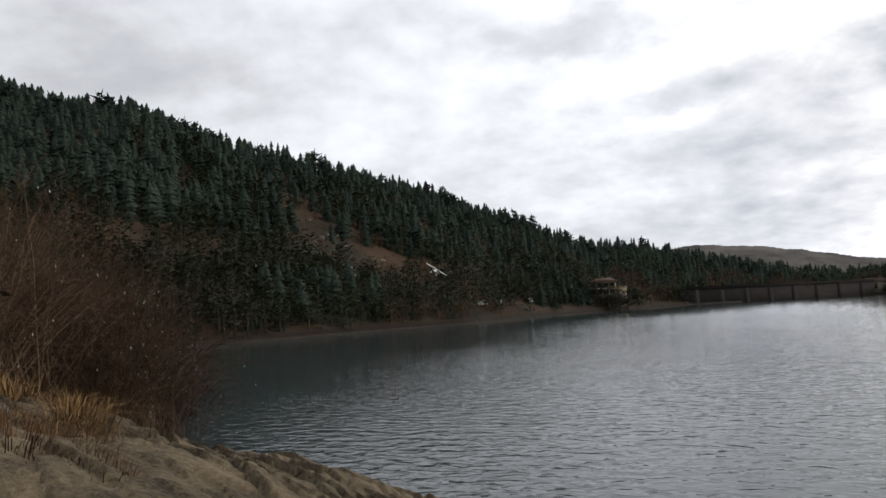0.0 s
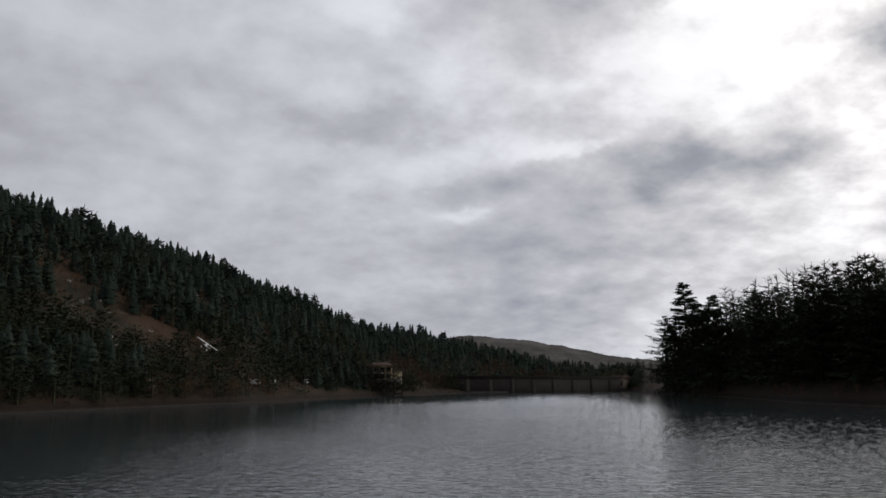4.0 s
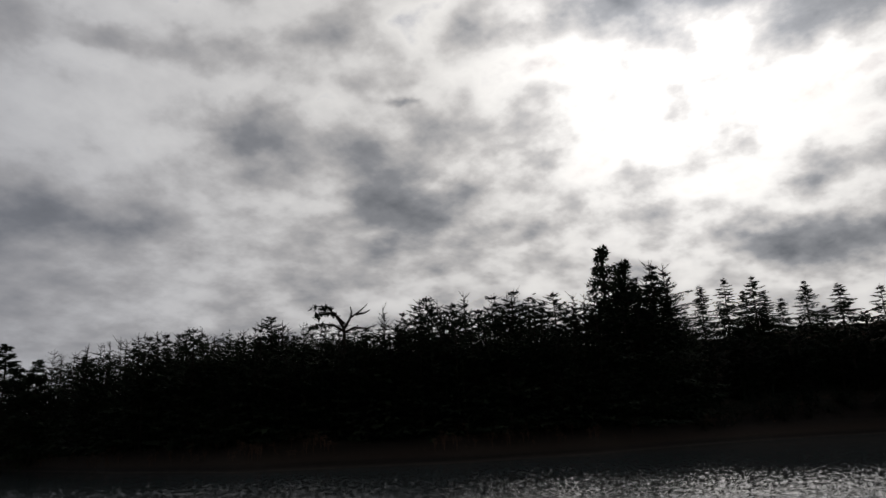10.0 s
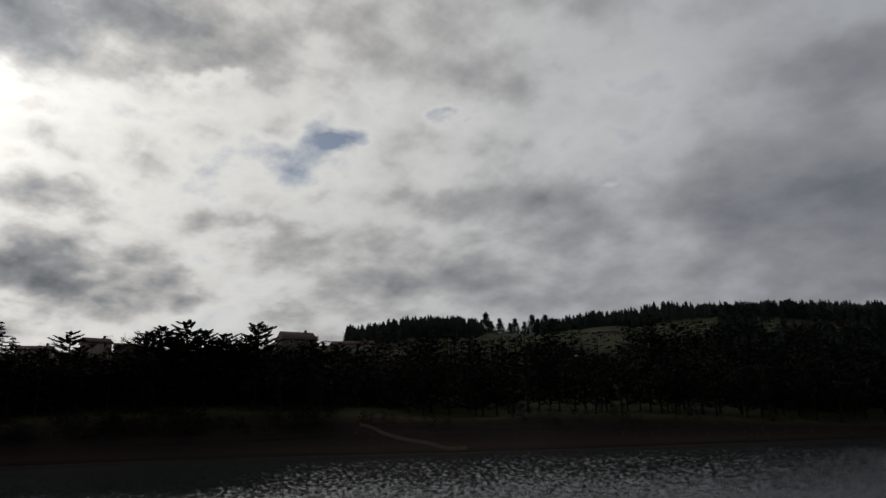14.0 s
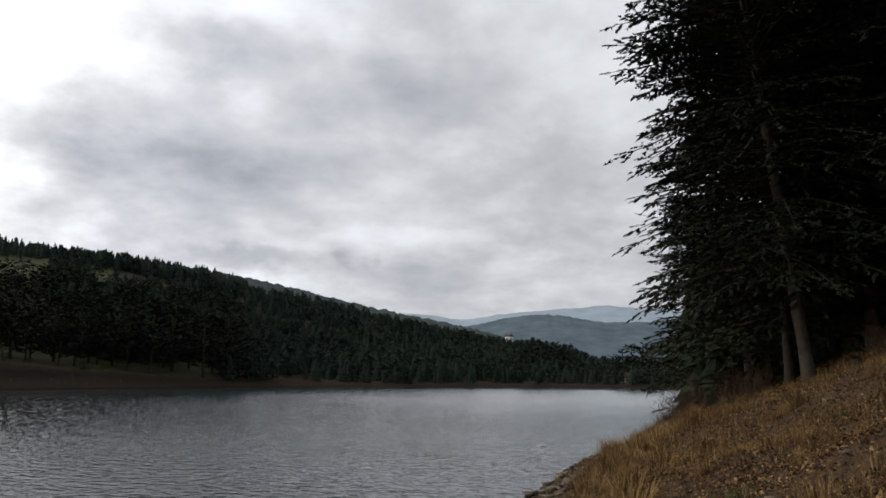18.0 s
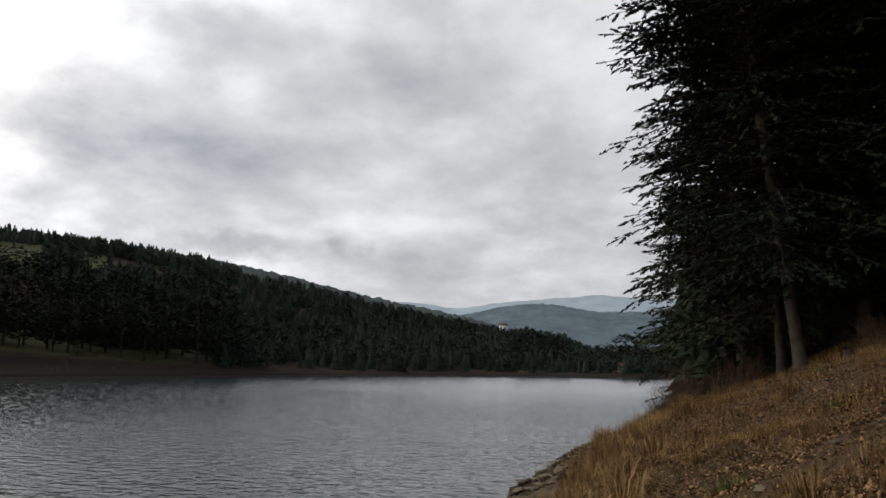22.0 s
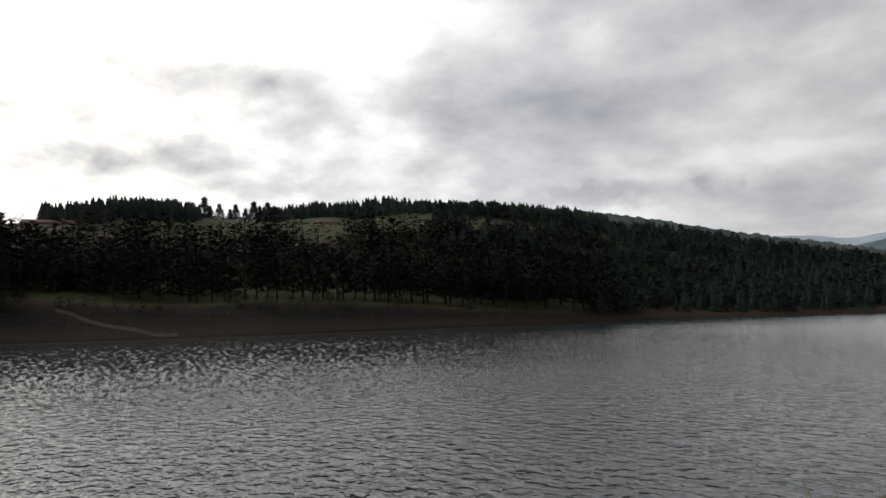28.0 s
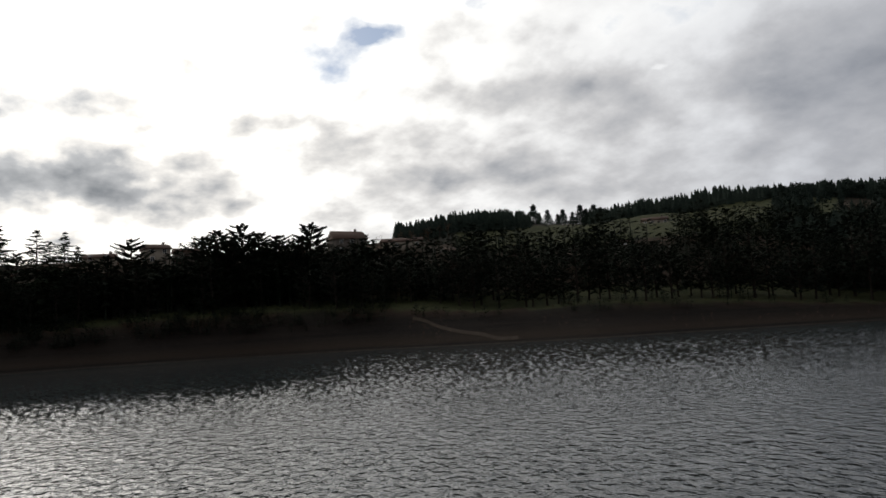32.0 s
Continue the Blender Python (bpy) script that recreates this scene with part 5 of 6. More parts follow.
scatter(BLOCKS, spots_between(13, 110, 4.2, 10.0, -27, -7, (0.15, 0.5), lambda x, y, i: hash_noise(x, y, 4, 31) > -0.1), 0.06)


def rubble():
    rng = np.random.default_rng(71)
    kinds = []
    for s in range(5):
        me = rock_mesh("chip", 740 + s, (0.11, 0.08, 0.035), STONE, 7, 1)
        v = np.zeros(len(me.vertices) * 3)
        me.vertices.foreach_get("co", v)
        f = np.array([p.vertices[:] for p in me.polygons])
        kinds.append((v.reshape(-1, 3), [f]))
        bpy.data.meshes.remove(me)
    p = np.array(spots_between(15, 1500, -0.1, 1.8, -32, -3, (0.5, 1.6), lambda x, y, i: True) + spots_between(16, 2600, 3.2, 11, -28, -5, (0.25, 1.0), lambda x, y, i: hash_noise(x, y, 3, 33) > -0.1))
    heap = planted(kinds, np.stack([p[:, 0], p[:, 1], height(p[:, 0], p[:, 1])], -1), np.stack([p[:, 2], p[:, 2] * 1.3], -1), rng.uniform(0, 6.28, len(p)))
    tagged(new("rubble", heap.mesh("rubble", STONE)), "small broken stones along the waterline and slope", "gravel", kind="stuff")


rubble()


def ledge(name, label, x0, x1, y0, y1, lift, mat, cells=(150, 150)):
    """A shelf of bedrock that stands out of the bank, split by joints into rounded steps."""
    nx, ny = cells
    u, v = np.meshgrid(np.linspace(0, 1, nx), np.linspace(0, 1, ny), indexing="ij")
    y = y0 + (y1 - y0) * v
    i = x0 + (x1 - x0) * u
    x = np.interp(y, _shore[:, 0], _shore[:, 1]) - i
    edge = np.clip(np.minimum(np.minimum(u, 1 - u), np.minimum(v, 1 - v)) * 7 + 0.25 * hash_noise(x, y, 1.0, 41), 0, 1)
    edge = edge * edge * (3 - 2 * edge)
    # lens-shaped slabs of the bedding, each tipped a little and parted by sharp joints
    rng = np.random.default_rng(int(lift * 1000))
    c, w = math.cos(2.3), math.sin(2.3)
    px, py = x + 0.18 * hash_noise(x, y, 0.8, 43), y + 0.18 * hash_noise(x, y, 0.8, 44)
    p, q = (px * c + py * w).ravel(), (py * c - px * w).ravel() * 3.4
    m = int((p.max() - p.min()) * (q.max() - q.min()) / 0.85)
    sp, sq = rng.uniform(p.min(), p.max(), m), rng.uniform(q.min(), q.max(), m)
    tall, tip = rng.uniform(-0.03, 0.035, m), rng.normal(0.18, 0.14, m)
    slab, crack, own = np.zeros(len(p)), np.zeros(len(p)), np.zeros(len(p), int)
    for k in range(0, len(p), 4000):
        dist = np.hypot(p[k:k + 4000, None] - sp, q[k:k + 4000, None] - sq)
        first = np.argmin(dist, 1)
        own[k:k + 4000] = first
        two = np.partition(dist, 1, 1)[:, :2]
        slab[k:k + 4000] = tall[first] + tip[first] * (q[k:k + 4000] - sq[first]) / 3.4
        crack[k:k + 4000] = np.clip(1 - (two[:, 1] - two[:, 0]) / 0.10, 0, 1)
    slab, crack = slab.reshape(x.shape), crack.reshape(x.shape) * np.clip(0.5 + hash_noise(x, y, 1.3, 47), 0, 1)
    z = height(x, y) - 0.25 + edge * (lift + 0.10 * hash_noise(x, y, 1.5, 42) + slab - 0.15 * crack + 0.03 * hash_noise(x, y, 0.35, 45) + 0.015 * hash_noise(x, y, 0.12, 46))
    a, b = np.meshgrid(np.arange(nx - 1), np.arange(ny - 1), indexing="ij")
    q = np.stack([a * ny + b, (a + 1) * ny + b, (a + 1) * ny + b + 1, a * ny + b + 1], -1).reshape(-1, 4)
    q0 = q[:, 0]
    # neighbouring slabs make up beds, each a piece of its own
    points = np.stack([x, y, z], -1).reshape(-1, 3)
    base = points.mean(0)
    root = new(name)
    root.location = base
    bed = np.floor(sp / 1.8).astype(int) * 100 + np.floor(sq / 3.4 / 1.5).astype(int)
    of_face = bed[own[q0]]
    for b in np.unique(of_face):
        f = q[of_face == b][:, ::-1]
        used, at = np.unique(f, return_inverse=True)
        part("slab", mesh_of("slab", points[used] - base, at.reshape(-1, 4), mat), root)
    return tagged(root, label, "rock")


ROCK = speckled("lichened_rock", (0.030, 0.023, 0.015), (0.150, 0.117, 0.075), 1.6, 0.9, bump=0.06, fine=9.0, contrast=(0.38, 0.60))
GREYROCK = speckled("grey_rock", (0.045, 0.042, 0.038), (0.17, 0.165, 0.15), 1.6, 0.9, bump=0.05, fine=9.0)
ledge("rock_ledge", "cracked tan bedrock shelf sloping into the lake", -0.6, 9.0, 4.2, 16.5, 0.42, ROCK, (200, 240))
ledge("rock_ledge", "grey lichened rock among dry grass", 6.2, 9.0, 7.5, 9.5, 0.45, GREYROCK)
ledge("rock_ledge", "layered brown rock at the water's edge", -0.6, 1.9, -19, -6.5, 0.30, ROCK, (95, 260))


def stump(az, d):
    root = new("stump")
    h = Heap()
    tube(h, [(0, 0, -0.2), (0, 0, 0.15), (0.05, 0, 0.42)], [0.2, 0.15, 0.13], 9)
    part("bole", h.mesh("bole", BARK, True), root)
    t = np.arange(9) * 2 * np.pi / 9
    part("cut", mesh_of("cut", np.concatenate([np.stack([0.05 + 0.13 * np.cos(t), 0.13 * np.sin(t), 0.42 + 0.05 * np.cos(t)], -1), [(0.05, 0, 0.43)]]),
                        np.array([(k, (k + 1) % 9, 9) for k in range(9)]), COPING), root, "pale sawn face")
    root.matrix_basis = stand(az, d, 30, 1, 0.02)
    tagged(root, "small sawn tree stump with a pale cut", "stump")


stump(202.7, 22.5)


# ---- dam, houses, backdrop ----
def box(heap, x0, x1, y0, y1, z0, z1):
    v = [(x, y, z) for x in (x0, x1) for y in (y0, y1) for z in (z0, z1)]
    heap.add(v, quads=[(0, 1, 3, 2), (4, 6, 7, 5), (0, 4, 5, 1), (2, 3, 7, 6), (0, 2, 6, 4), (1, 5, 7, 3)])


def block(name, x0, x1, y0, y1, z0, z1, mat, parent, label=""):
    h = Heap()
    box(h, x0, x1, y0, y1, z0, z1)
    return part(name, h.mesh(name, mat), parent, label)


def dam():
    a, b = heading(15.6) * 276, heading(29.6) * 338
    length, turn = (b - a).length, math.degrees(math.atan2(b.y - a.y, b.x - a.x))
    root = new("dam")
    block("wall", 0, length, 0, 3, -4, 5.4, MASONRY, root, "dark weathered stone wall face")
    block("parapet", 0, length, -0.25, 0.25, 5.4, 6.2, MASONRY, root)
    block("coping", 0, length, -0.4, 0.4, 6.2, 6.42, MASONRY, root)
    for k in range(9):
        x = 6 + k * (length - 12) / 8
        block("buttress", x - 1.1, x + 1.1, -0.12, 0.0, -4, 5.8 if k % 2 else 5.0, MASONRY, root)
    block("ledge", -4, length * 0.35, -2.2, -0.0, -4, 0.7, MASONRY, root, "stone ledge at the foot")
    root.matrix_basis = pose(a.x, a.y, 0, 0, 0, turn)
    tagged(root, "long dark stone dam wall across the lake's end", "dam")


dam()


def house(az, d, wide, deep, wall_h, roof_h, turn, wall, label, group="", windows=3, sink=0.6, hip=0.0, up=None, chimney=True, floors=2):
    """A house with a tiled gable or hipped roof, windows with frames and sills, a door and a chimney. Its front faces -y before the turn."""
    root = new("house")
    block("wall", -wide / 2, wide / 2, -deep / 2, deep / 2, -1.5, wall_h, wall, root)
    o = 0.45
    x, y, r = wide / 2 + o, deep / 2 + o, wide / 2 + o - hip
    v = [(-x, -y, wall_h - 0.1), (x, -y, wall_h - 0.1), (x, y, wall_h - 0.1), (-x, y, wall_h - 0.1), (-r, 0, wall_h + roof_h), (r, 0, wall_h + roof_h)]
    v += [(p[0], p[1], p[2] - 0.22) for p in v[:4]]
    roof = Heap()
    roof.add(v, tris=[(1, 2, 5), (3, 0, 4)], quads=[(0, 1, 5, 4), (2, 3, 4, 5), (6, 7, 1, 0), (7, 8, 2, 1), (8, 9, 3, 2), (9, 6, 0, 3), (9, 8, 7, 6)])
    part("roof", roof.mesh("roof", ROOFTILE), root, "weathered clay tile roof")
    if hip == 0:
        g = Heap()
        for s in (-1, 1):
            gx = s * (wide / 2 - 0.02)
            g.add([(gx, -deep / 2, wall_h - 0.1), (gx, deep / 2, wall_h - 0.1), (gx, 0, wall_h + roof_h - 0.4)], tris=[(0, 1, 2)])
        part("gable", g.mesh("gable", wall), root)
    if chimney:
        block("chimney", wide * 0.28, wide * 0.28 + 0.7, 0.1, 0.7, wall_h + roof_h * 0.5, wall_h + roof_h + 0.8, STONEWALL, root)
    for level in range(floors):
        for k in range(windows):
            wx = (k + 0.5) / windows * wide - wide / 2
            wz = 0.9 + level * 2.7
            if level == 0 and k == windows // 2:
                door = block("door", wx - 0.5, wx + 0.5, -deep / 2 - 0.06, -deep / 2 + 0.05, 0, 2.1, DARK, root, "dark timber door")
                block("handle", wx + 0.34, wx + 0.4, -deep / 2 - 0.12, -deep / 2 - 0.06, 1.0, 1.06, COPING, door)
                continue
            w = block("window", wx - 0.5, wx + 0.5, -deep / 2 - 0.02, -deep / 2 + 0.05, wz, wz + 1.3, PANE, root)
            h = Heap()
            for x0, x1, z0, z1 in ((-0.58, -0.5, -0.08, 1.38), (0.5, 0.58, -0.08, 1.38), (-0.5, 0.5, -0.08, 0), (-0.5, 0.5, 1.3, 1.38), (-0.03, 0.03, 0, 1.3)):
                box(h, wx + x0, wx + x1, -deep / 2 - 0.07, -deep / 2 + 0.02, wz + z0, wz + z1)
            part("frame", h.mesh("frame", WHITE), w)
            block("sill", wx - 0.65, wx + 0.65, -deep / 2 - 0.2, -deep / 2 + 0.02, wz - 0.2, wz - 0.08, COPING, w)
    root.matrix_basis = stand(az, d, turn - az, 1, sink, up)
    return tagged(root, label, "house", group)


VILLAGE = "houses on the hill"
house(115.85, 262, 11.0, 9, 5.2, 3.0, 22, STONEWALL, "two-storey stone house with a reddish tile roof", VILLAGE, sink=0.3, up=3 + 262 * math.tan(radians(8.0)) - 8.2)
house(102.2, 255, 7.4, 7, 5.0, 1.6, 14, PLASTER, "small cream house with a low roof", VILLAGE, 2, up=3 + 255 * math.tan(radians(7.42)) - 6.6)
house(98.6, 258, 9, 7, 4.5, 1.4, -10, PLASTER, "low cream house among the firs", VILLAGE, 2, up=3 + 258 * math.tan(radians(6.8)) - 5.9)
house(104.4, 262, 9, 7, 3.6, 1.2, 8, STONEWALL, "low stone house with a bare tree beside it", VILLAGE, 2, up=3 + 262 * math.tan(radians(7.1)) - 4.8, floors=1)
house(120.0, 285, 15, 8, 3.0, 1.6, 0, PLASTER, "long low house with a reddish roof", VILLAGE, 4, up=3 + 285 * math.tan(radians(7.3)) - 4.6, floors=1)
house(124.3, 292, 11, 8, 2.8, 1.8, 12, PLASTER, "low house with a pale tiled roof", VILLAGE, 3, up=3 + 292 * math.tan(radians(6.35)) - 4.6, floors=1)
house(128.5, 300, 9, 7, 2.8, 1.4, -12, PLASTER, "low pale house behind the pines", VILLAGE, 3, up=3 + 300 * math.tan(radians(6.25)) - 4.2, floors=1)
house(138.9, 352, 11, 8, 3.0, 1.5, 5, PLASTER, "pale farmhouse in the green field", VILLAGE, 4, up=3 + 352 * math.tan(radians(7.45)) - 4.5, floors=1)
house(136.1, 300, 7, 5, 1.8, 0.9, 5, WHITE, "white shed roof behind the trees", VILLAGE, 2, up=3 + 300 * math.tan(radians(5.98)) - 2.7, floors=1, chimney=False)
house(179.6, 500, 5.0, 5, 3.4, 1.0, 0, WHITE, "white house on a wooded knoll", VILLAGE, 2, up=3 + 500 * math.tan(radians(3.3)) - 4.4, floors=1)
house(29.6, 352, 7, 6, 3.0, 1.2, -20, PLASTER, "pale lodge at the dam's end", "houses by the lake", 2, up=2.6, floors=1)
house(188.7, 310, 8, 6, 2.6, 1.2, 0, PLASTER, "pale hut at the lake's far end", "houses by the lake", 2, up=float(height(*(heading(188.7) * 310).xy)) - 0.2, floors=1)


def restaurant():
    """An ochre lakeside house with a covered terrace on posts."""
    root = new("restaurant")
    block("wall", -5, 5, 0, 7, -2, 5.2, OCHRE, root, "ochre rendered wall")
    v = [(-5.6, -0.5, 5.1), (5.6, -0.5, 5.1), (5.6, 7.5, 5.1), (-5.6, 7.5, 5.1), (-3, 3.5, 6.6), (3, 3.5, 6.6)]
    h = Heap()
    h.add(v, tris=[(1, 2, 5), (3, 0, 4)], quads=[(0, 1, 5, 4), (2, 3, 4, 5), (3, 2, 1, 0)])
    part("roof", h.mesh("roof", ROOFTILE), root)
    for k in range(4):
        x = -3.75 + k * 2.5
        for z in (0.2, 2.9):
            w = block("window", x - 0.55, x + 0.55, -0.06, 0.1, z, z + 1.7, PANE, root)
            block("shutter", x - 1.0, x - 0.57, -0.1, -0.02, z, z + 1.7, DARK, w)
            block("shutter", x + 0.57, x + 1.0, -0.1, -0.02, z, z + 1.7, DARK, w)
    block("terrace", -6.5, 9, -5, 0, -2, -0.05, COPING, root, "pale terrace slab")
    block("awning", -6, 2, -3.6, 0, 2.35, 2.5, WHITE, root, "white terrace awning")
    for x in (-5.8, -3.2, -0.6, 1.8):
        block("post", x - 0.09, x + 0.09, -3.5, -3.32, -0.05, 2.35, DARK, root)
    for x in (-5.8, -2.9, 0.0, 2.9, 5.6):
        block("post", x - 0.14, x + 0.14, -1.9, -1.62, 2.5, 5.2, DARK, root)
    block("balcony", -6.2, 6.0, -2.0, 0, 2.5, 2.72, DARK, root, "dark timber balcony floor")
    block("rail", -6.2, 6.0, -2.0, -1.9, 3.3, 3.5, DARK, root)
    block("eave", -6.4, 6.2, -2.2, 0, 5.2, 5.38, ROOFTILE, root)
    block("wall", 5, 9, 1, 6, -2, 3.0, OCHRE, root)
    block("roof", 4.8, 9.4, 0.6, 6.4, 3.0, 3.25, ROOFTILE, root)
    root.matrix_basis = stand(11.9, 226, -11.9 - 6, 0.72, 0, 3 + 226 * math.tan(radians(0.5)))
    tagged(root, "ochre lakeside restaurant with a white awning and terrace", "restaurant")


restaurant()
SCREEN = tree_thing("pine", pine(310, 6, 1.6, 30, 34, 0.12, leaf=0.8, tri=True), PINE, "small pine in front of the lakeside restaurant", group="pines by the restaurant")
rng = np.random.default_rng(31)
for az, d in ((9.7, 214), (10.45, 212), (10.8, 214), (11.35, 213), (12.2, 214), (13.0, 216), (12.7, 213), (11.7, 218), (9.2, 216), (13.6, 222), (8.6, 212), (6.4, 186), (5.2, 184)):
    plant(SCREEN, stand(az, d + 5, rng.uniform(0, 360), rng.uniform(1.2, 1.75)))
remove([SCREEN])


def parked_van(az, d, up, turn):
    root = new("van")
    body = Heap()
    side = [(-2.3, 0.35), (2.3, 0.35), (2.35, 0.95), (1.5, 1.15), (1.0, 1.9), (-2.2, 1.95), (-2.35, 1.0)]
    n = len(side)
    body.add([(x, y, z) for y in (-0.9, 0.9) for x, z in side], quads=[(k, (k + 1) % n, n + (k + 1) % n, n + k) for k in range(n)],
             tris=[t for k in range(1, n - 1) for t in ((0, k + 1, k), (n, n + k, n + k + 1))])
    part("body", body.mesh("body", WHITE), root)
    block("windscreen", 1.02, 1.48, -0.75, 0.75, 1.2, 1.7, PANE, root)
    block("side_window", -1.8, 0.8, -0.93, -0.9, 1.3, 1.75, PANE, root)
    for x in (-1.5, 1.5):
        for y in (-0.85, 0.85):
            h = Heap()
            tube(h, [(x, y - 0.11, 0.33), (x, y + 0.11, 0.33)], [0.33, 0.33], 12)
            part("wheel", h.mesh("wheel", DARK), root)
    root.matrix_basis = stand(az, d, turn, 0.62, 0, up)
    tagged(root, "white van parked under the trees by the shore", "van", "parked vans")


for az, el, turn in ((2.9, 0.05, 60), (4.1, 0.08, 100), (6.5, 0.12, 75), (7.4, 0.15, 120), (8.75, 0.12, 10), (10.2, 0.2, 70), (10.75, 0.2, 0)):
    d = on_ground(az, el)
    p = heading(az) * d
    parked_van(az, d, float(height(p.x, p.y)), turn)


def far_ridge(name, label, d, tops, colour, glow, seed, mottle=0.12, grain=0.006, crown=0.0):
    """A far mountain range: a slope that climbs to a wavy crest, haze painted in as colour and glow."""
    tops = np.array(tops)
    az = np.arange(tops[0, 0], tops[-1, 0], 0.12)
    line = np.interp(az, tops[:, 0], tops[:, 1])
    line = np.convolve(np.pad(line, 8, mode="edge"), np.full(17, 1 / 17), "valid")
    crest = line + crown * hash_noise(az, az * 0, 0.17, seed + 4) + 0.05 * hash_noise(az, az * 0, 0.9, seed) + 0.03 * hash_noise(az, az * 0, 0.3, seed + 1)
    rows = np.linspace(0, 1, 22)
    a, f = np.meshgrid(np.radians(az), rows, indexing="ij")
    r = d * (0.72 + 0.28 * f)
    z = 3 + d * np.tan(np.radians(line))[:, None] * f ** 0.8 + d * np.radians(crest - line)[:, None] * f ** 6 - 60 * (1 - f) + d * 0.005 * (hash_noise(np.degrees(a) * 40, f * 300, 60, seed + 2) + 0.5 * hash_noise(np.degrees(a) * 40, f * 300, 24, seed + 6)) * f * (1 - f)
    n, k = a.shape
    i, j = np.meshgrid(np.arange(n - 1), np.arange(k - 1), indexing="ij")
    q = np.stack([i * k + j, (i + 1) * k + j, (i + 1) * k + j + 1, i * k + j + 1], -1).reshape(-1, 4)
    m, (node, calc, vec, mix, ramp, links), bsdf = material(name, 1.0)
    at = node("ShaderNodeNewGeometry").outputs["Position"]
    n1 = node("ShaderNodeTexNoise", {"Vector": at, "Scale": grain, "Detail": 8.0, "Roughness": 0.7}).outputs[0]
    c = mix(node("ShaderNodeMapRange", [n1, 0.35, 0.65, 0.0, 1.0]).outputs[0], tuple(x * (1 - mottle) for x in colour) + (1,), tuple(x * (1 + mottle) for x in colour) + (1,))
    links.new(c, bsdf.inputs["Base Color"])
    # emission lifts the slope as haze would; no lamp stands there
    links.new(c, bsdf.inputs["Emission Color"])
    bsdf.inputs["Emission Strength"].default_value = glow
    bsdf.inputs["Specular IOR Level"].default_value = 0.0
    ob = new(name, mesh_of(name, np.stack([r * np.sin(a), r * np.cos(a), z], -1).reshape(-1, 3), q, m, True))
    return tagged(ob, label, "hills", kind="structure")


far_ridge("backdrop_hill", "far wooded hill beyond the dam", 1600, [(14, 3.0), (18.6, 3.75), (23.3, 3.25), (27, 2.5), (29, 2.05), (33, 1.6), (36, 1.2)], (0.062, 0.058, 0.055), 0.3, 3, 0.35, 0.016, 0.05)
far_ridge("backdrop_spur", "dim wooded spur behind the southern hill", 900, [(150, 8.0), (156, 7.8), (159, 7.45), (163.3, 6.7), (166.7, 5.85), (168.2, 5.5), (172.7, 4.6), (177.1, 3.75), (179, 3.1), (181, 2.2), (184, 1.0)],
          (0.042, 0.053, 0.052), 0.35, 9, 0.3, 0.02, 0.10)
far_ridge("backdrop_mountains", "far mountain range, haze painted as its blue colour", 4600, [(160, 4.4), (165, 4.8), (169.7, 5.0), (173.3, 4.8), (176, 4.35), (179.6, 4.9), (182.7, 5.15), (186.8, 5.4), (190.5, 5.05), (200, 4.6)],
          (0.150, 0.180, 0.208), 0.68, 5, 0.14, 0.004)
far_ridge("backdrop_ridge", "wooded ridge below the mountains, its blue a painted haze", 3000, [(172, 3.2), (177, 4.05), (180.3, 4.65), (182.7, 4.82), (186.4, 4.2), (190.5, 4.1), (198, 3.6)],
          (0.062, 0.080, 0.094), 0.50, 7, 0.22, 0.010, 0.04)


def track():
    """The pale gravel track that slants down the far bank."""
    n = 30
    az = np.linspace(120.5, 128.2, n) + 0.12 * np.sin(np.arange(n) * 0.7)
    s, zb, wb, _, _ = land_at(az)
    d = s + wb * (0.12 + 0.63 * np.linspace(1, 0, n) ** 1.5) + 0.5 * np.sin(np.arange(n) * 0.45)
    v = []
    for k in (-0.9, 0.9):
        x, y = (d + k) * np.sin(np.radians(az)), (d + k) * np.cos(np.radians(az))
        v.append(np.stack([x, y, height(x, y) + 0.05], -1))
    q = np.stack([np.arange(n - 1), np.arange(1, n), n + np.arange(1, n), n + np.arange(n - 1)], -1)
    tagged(new("path", mesh_of("path", np.concatenate(v), q, GRIT)), "pale gravel track down the bank", "path", kind="structure")


track()

# pale rocks on the northern hillside
CRAGS = [tagged(new("crag", rock_mesh("crag", 760 + s, (2.2, 1.7, 1.9), CLIFF, 10, 3, 0.3)), "pale rock outcrop on the brown hillside", "rock", "hillside rocks") for s in range(4)]
rng = np.random.default_rng(77)
for n, (az, el) in enumerate(((-7.6, 3.5), (-7.0, 3.3), (-6.6, 2.9), (-6.2, 2.6), (-5.6, 2.0), (-5.1, 1.5), (-4.7, 0.9), (-4.4, 0.3), (-9.5, 3.8), (-11, 3.6), (-11.8, 4.6), (-2.8, 7.0),
                              (-2.2, 6.9), (-3.4, 6.6), (-1.6, 6.4), (-8.6, 6.0), (-13.0, 4.2), (-12.6, 2.2), (-5.0, 5.6))):
    plant(CRAGS[n % 4], stand(az, on_ground(az, el), rng.uniform(0, 360), rng.uniform(0.4, 0.95), 0.4))
for n in range(46):
    az, el = rng.normal(-7.5, 4.5), rng.uniform(0.6, 7.5)
    plant(CRAGS[n % 4], stand(az, on_ground(az, el), rng.uniform(0, 360), rng.uniform(0.12, 0.45), 0.2))
remove(CRAGS)


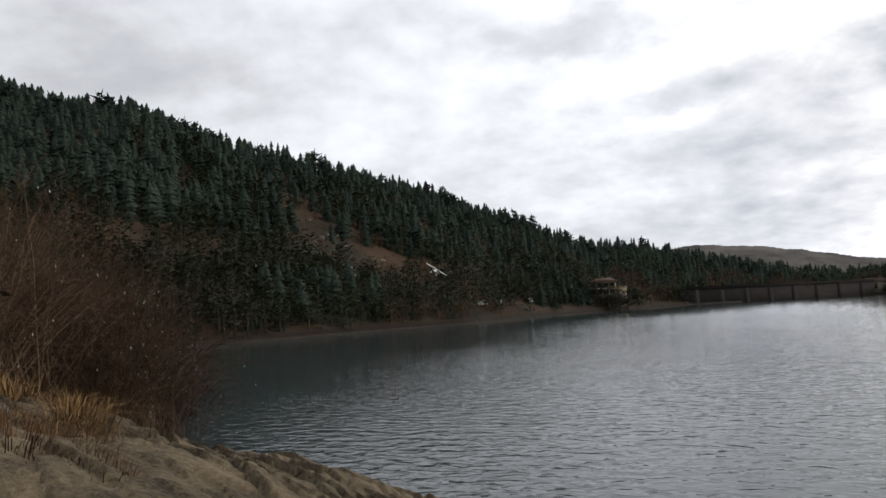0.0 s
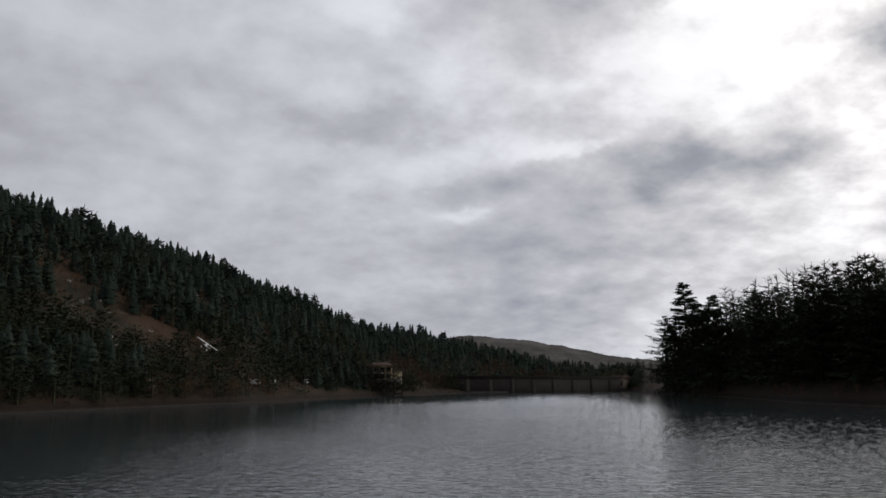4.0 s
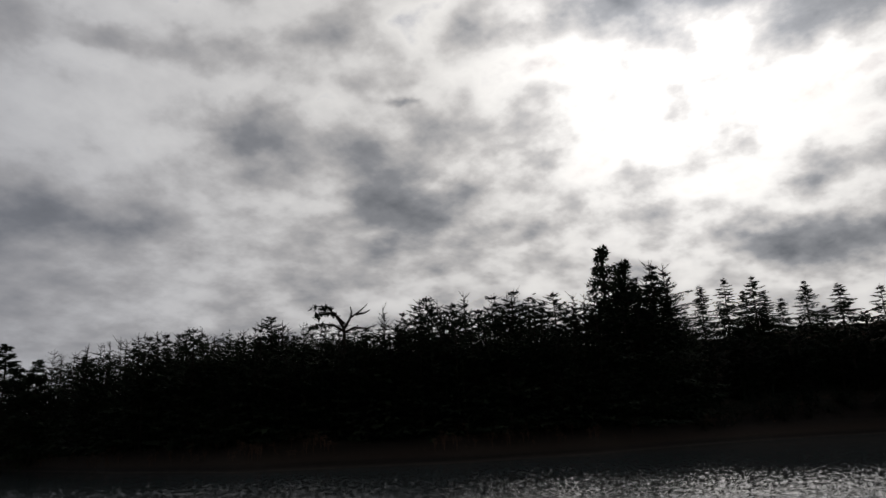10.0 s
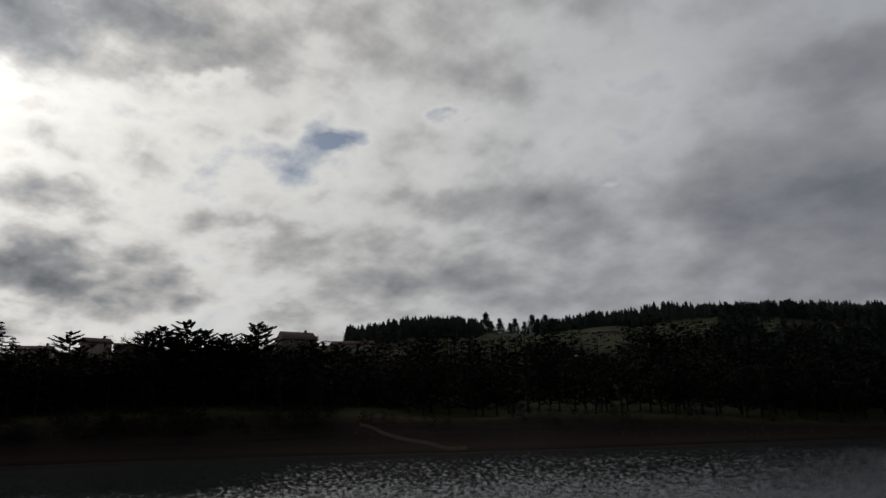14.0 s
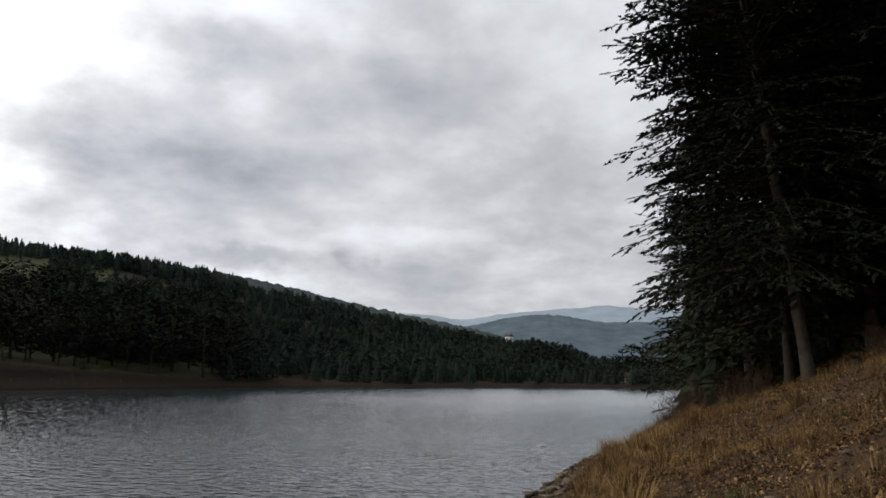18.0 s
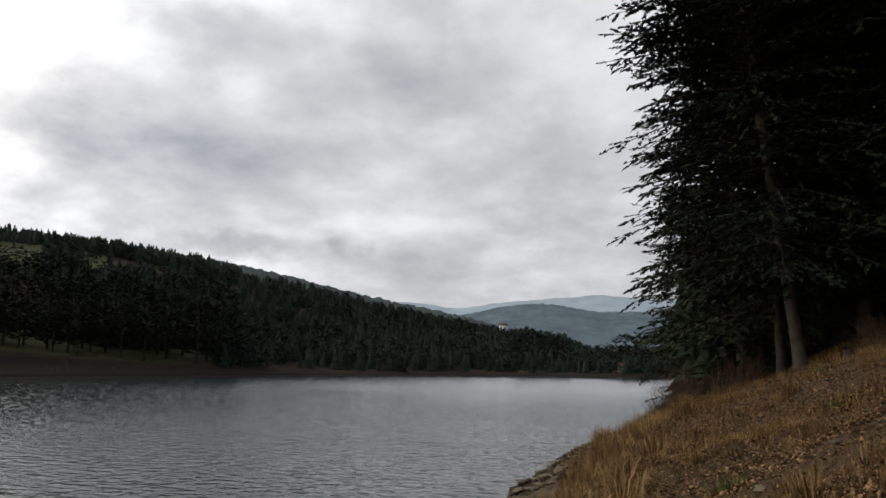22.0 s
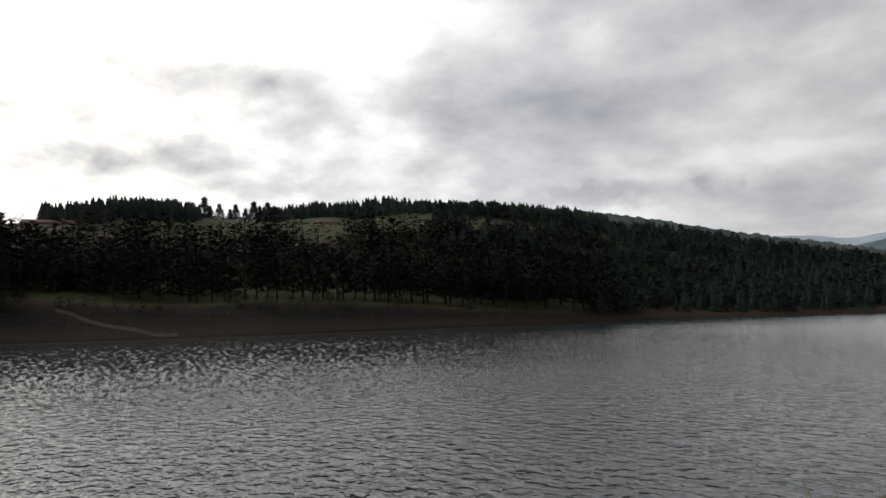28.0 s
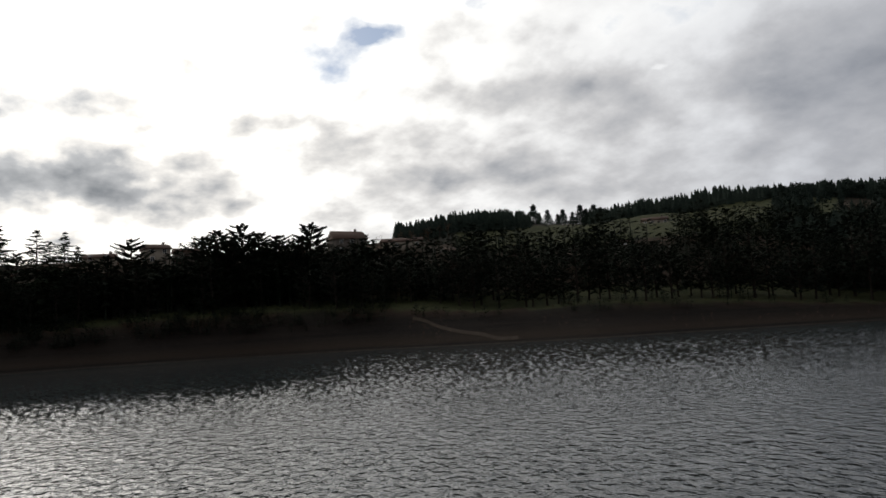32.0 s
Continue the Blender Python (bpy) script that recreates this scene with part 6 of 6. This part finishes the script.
# ---- the model seaplane ----
def seaplane():
    root = new("model_seaplane")

    def wing(name, span, chord, thick, at, taper=0.85, mat=WHITE):
        h = Heap()
        sec = [(-0.5, 0), (-0.2, 0.55), (0.15, 0.5), (0.5, 0.02), (0.15, -0.25), (-0.2, -0.3)]
        ys, ks = [-span / 2, -span * 0.42, 0, span * 0.42, span / 2], [0.6 * taper, taper, 1, taper, 0.6 * taper]
        v = [(x * chord * k, y, z * thick) for y, k in zip(ys, ks) for x, z in sec]
        m = len(sec)
        q = [(i * m + j, i * m + (j + 1) % m, (i + 1) * m + (j + 1) % m, (i + 1) * m + j) for i in range(4) for j in range(m)]
        t = [tuple(e + c for c in tri) for e in (0, 4 * m) for tri in ((0, 1, 2), (0, 2, 3), (0, 3, 4), (0, 4, 5))]
        h.add(np.array(v) + at, quads=q, tris=t)
        return part(name, h.mesh(name, mat), root)

    h = Heap()
    tube(h, [(-0.36, 0, 0), (-0.30, 0, 0), (-0.1, 0, 0.01), (0.2, 0, 0.02), (0.55, 0, 0.04), (0.68, 0, 0.05)], [0.03, 0.07, 0.085, 0.075, 0.035, 0.015], 10)
    part("fuselage", h.mesh("fuselage", WHITE, True), root)
    wing("wing", 1.6, 0.24, 0.04, (-0.06, 0, 0.13))
    wing("tailplane", 0.55, 0.15, 0.015, (0.62, 0, 0.06))
    f = Heap()
    f.add([(0.52, -0.008, 0.06), (0.70, -0.008, 0.06), (0.72, -0.008, 0.26), (0.64, -0.008, 0.26), (0.52, 0.008, 0.06), (0.70, 0.008, 0.06), (0.72, 0.008, 0.26), (0.64, 0.008, 0.26)],
          quads=[(0, 1, 2, 3), (7, 6, 5, 4), (0, 4, 5, 1), (1, 5, 6, 2), (2, 6, 7, 3), (3, 7, 4, 0)])
    part("fin", f.mesh("fin", WHITE), root)
    for y in (-0.2, 0.2):
        h = Heap()
        tube(h, [(-0.45, y, -0.18), (-0.35, y, -0.21), (0.0, y, -0.22), (0.4, y, -0.17)], [0.01, 0.04, 0.045, 0.012], 8)
        part("float", h.mesh("float", WHITE, True), root)
        h = Heap()
        for x in (-0.2, 0.12):
            tube(h, [(x, y * 0.3, -0.05), (x, y, -0.2)], [0.008, 0.008], 5)
        part("strut", h.mesh("strut", DARK), root)
    h = Heap()
    box(h, -0.39, -0.375, -0.13, 0.13, -0.012, 0.012)
    part("propeller", h.mesh("propeller", DARK), root)
    p = heading(-0.5, 2.9) * 52 + Vector((0, 0, 3))
    across = Vector((math.cos(radians(34)), 0.12, -math.sin(radians(34)))).normalized()
    tail = Vector((0.25, -1.0, -0.35))
    tail = (tail - across * tail.dot(across)).normalized()
    root.matrix_basis = Matrix.Translation(p) @ Matrix((tail, across, tail.cross(across))).transposed().to_4x4()
    tagged(root, "white model seaplane with floats banking over the lake", "model aeroplane")


seaplane()
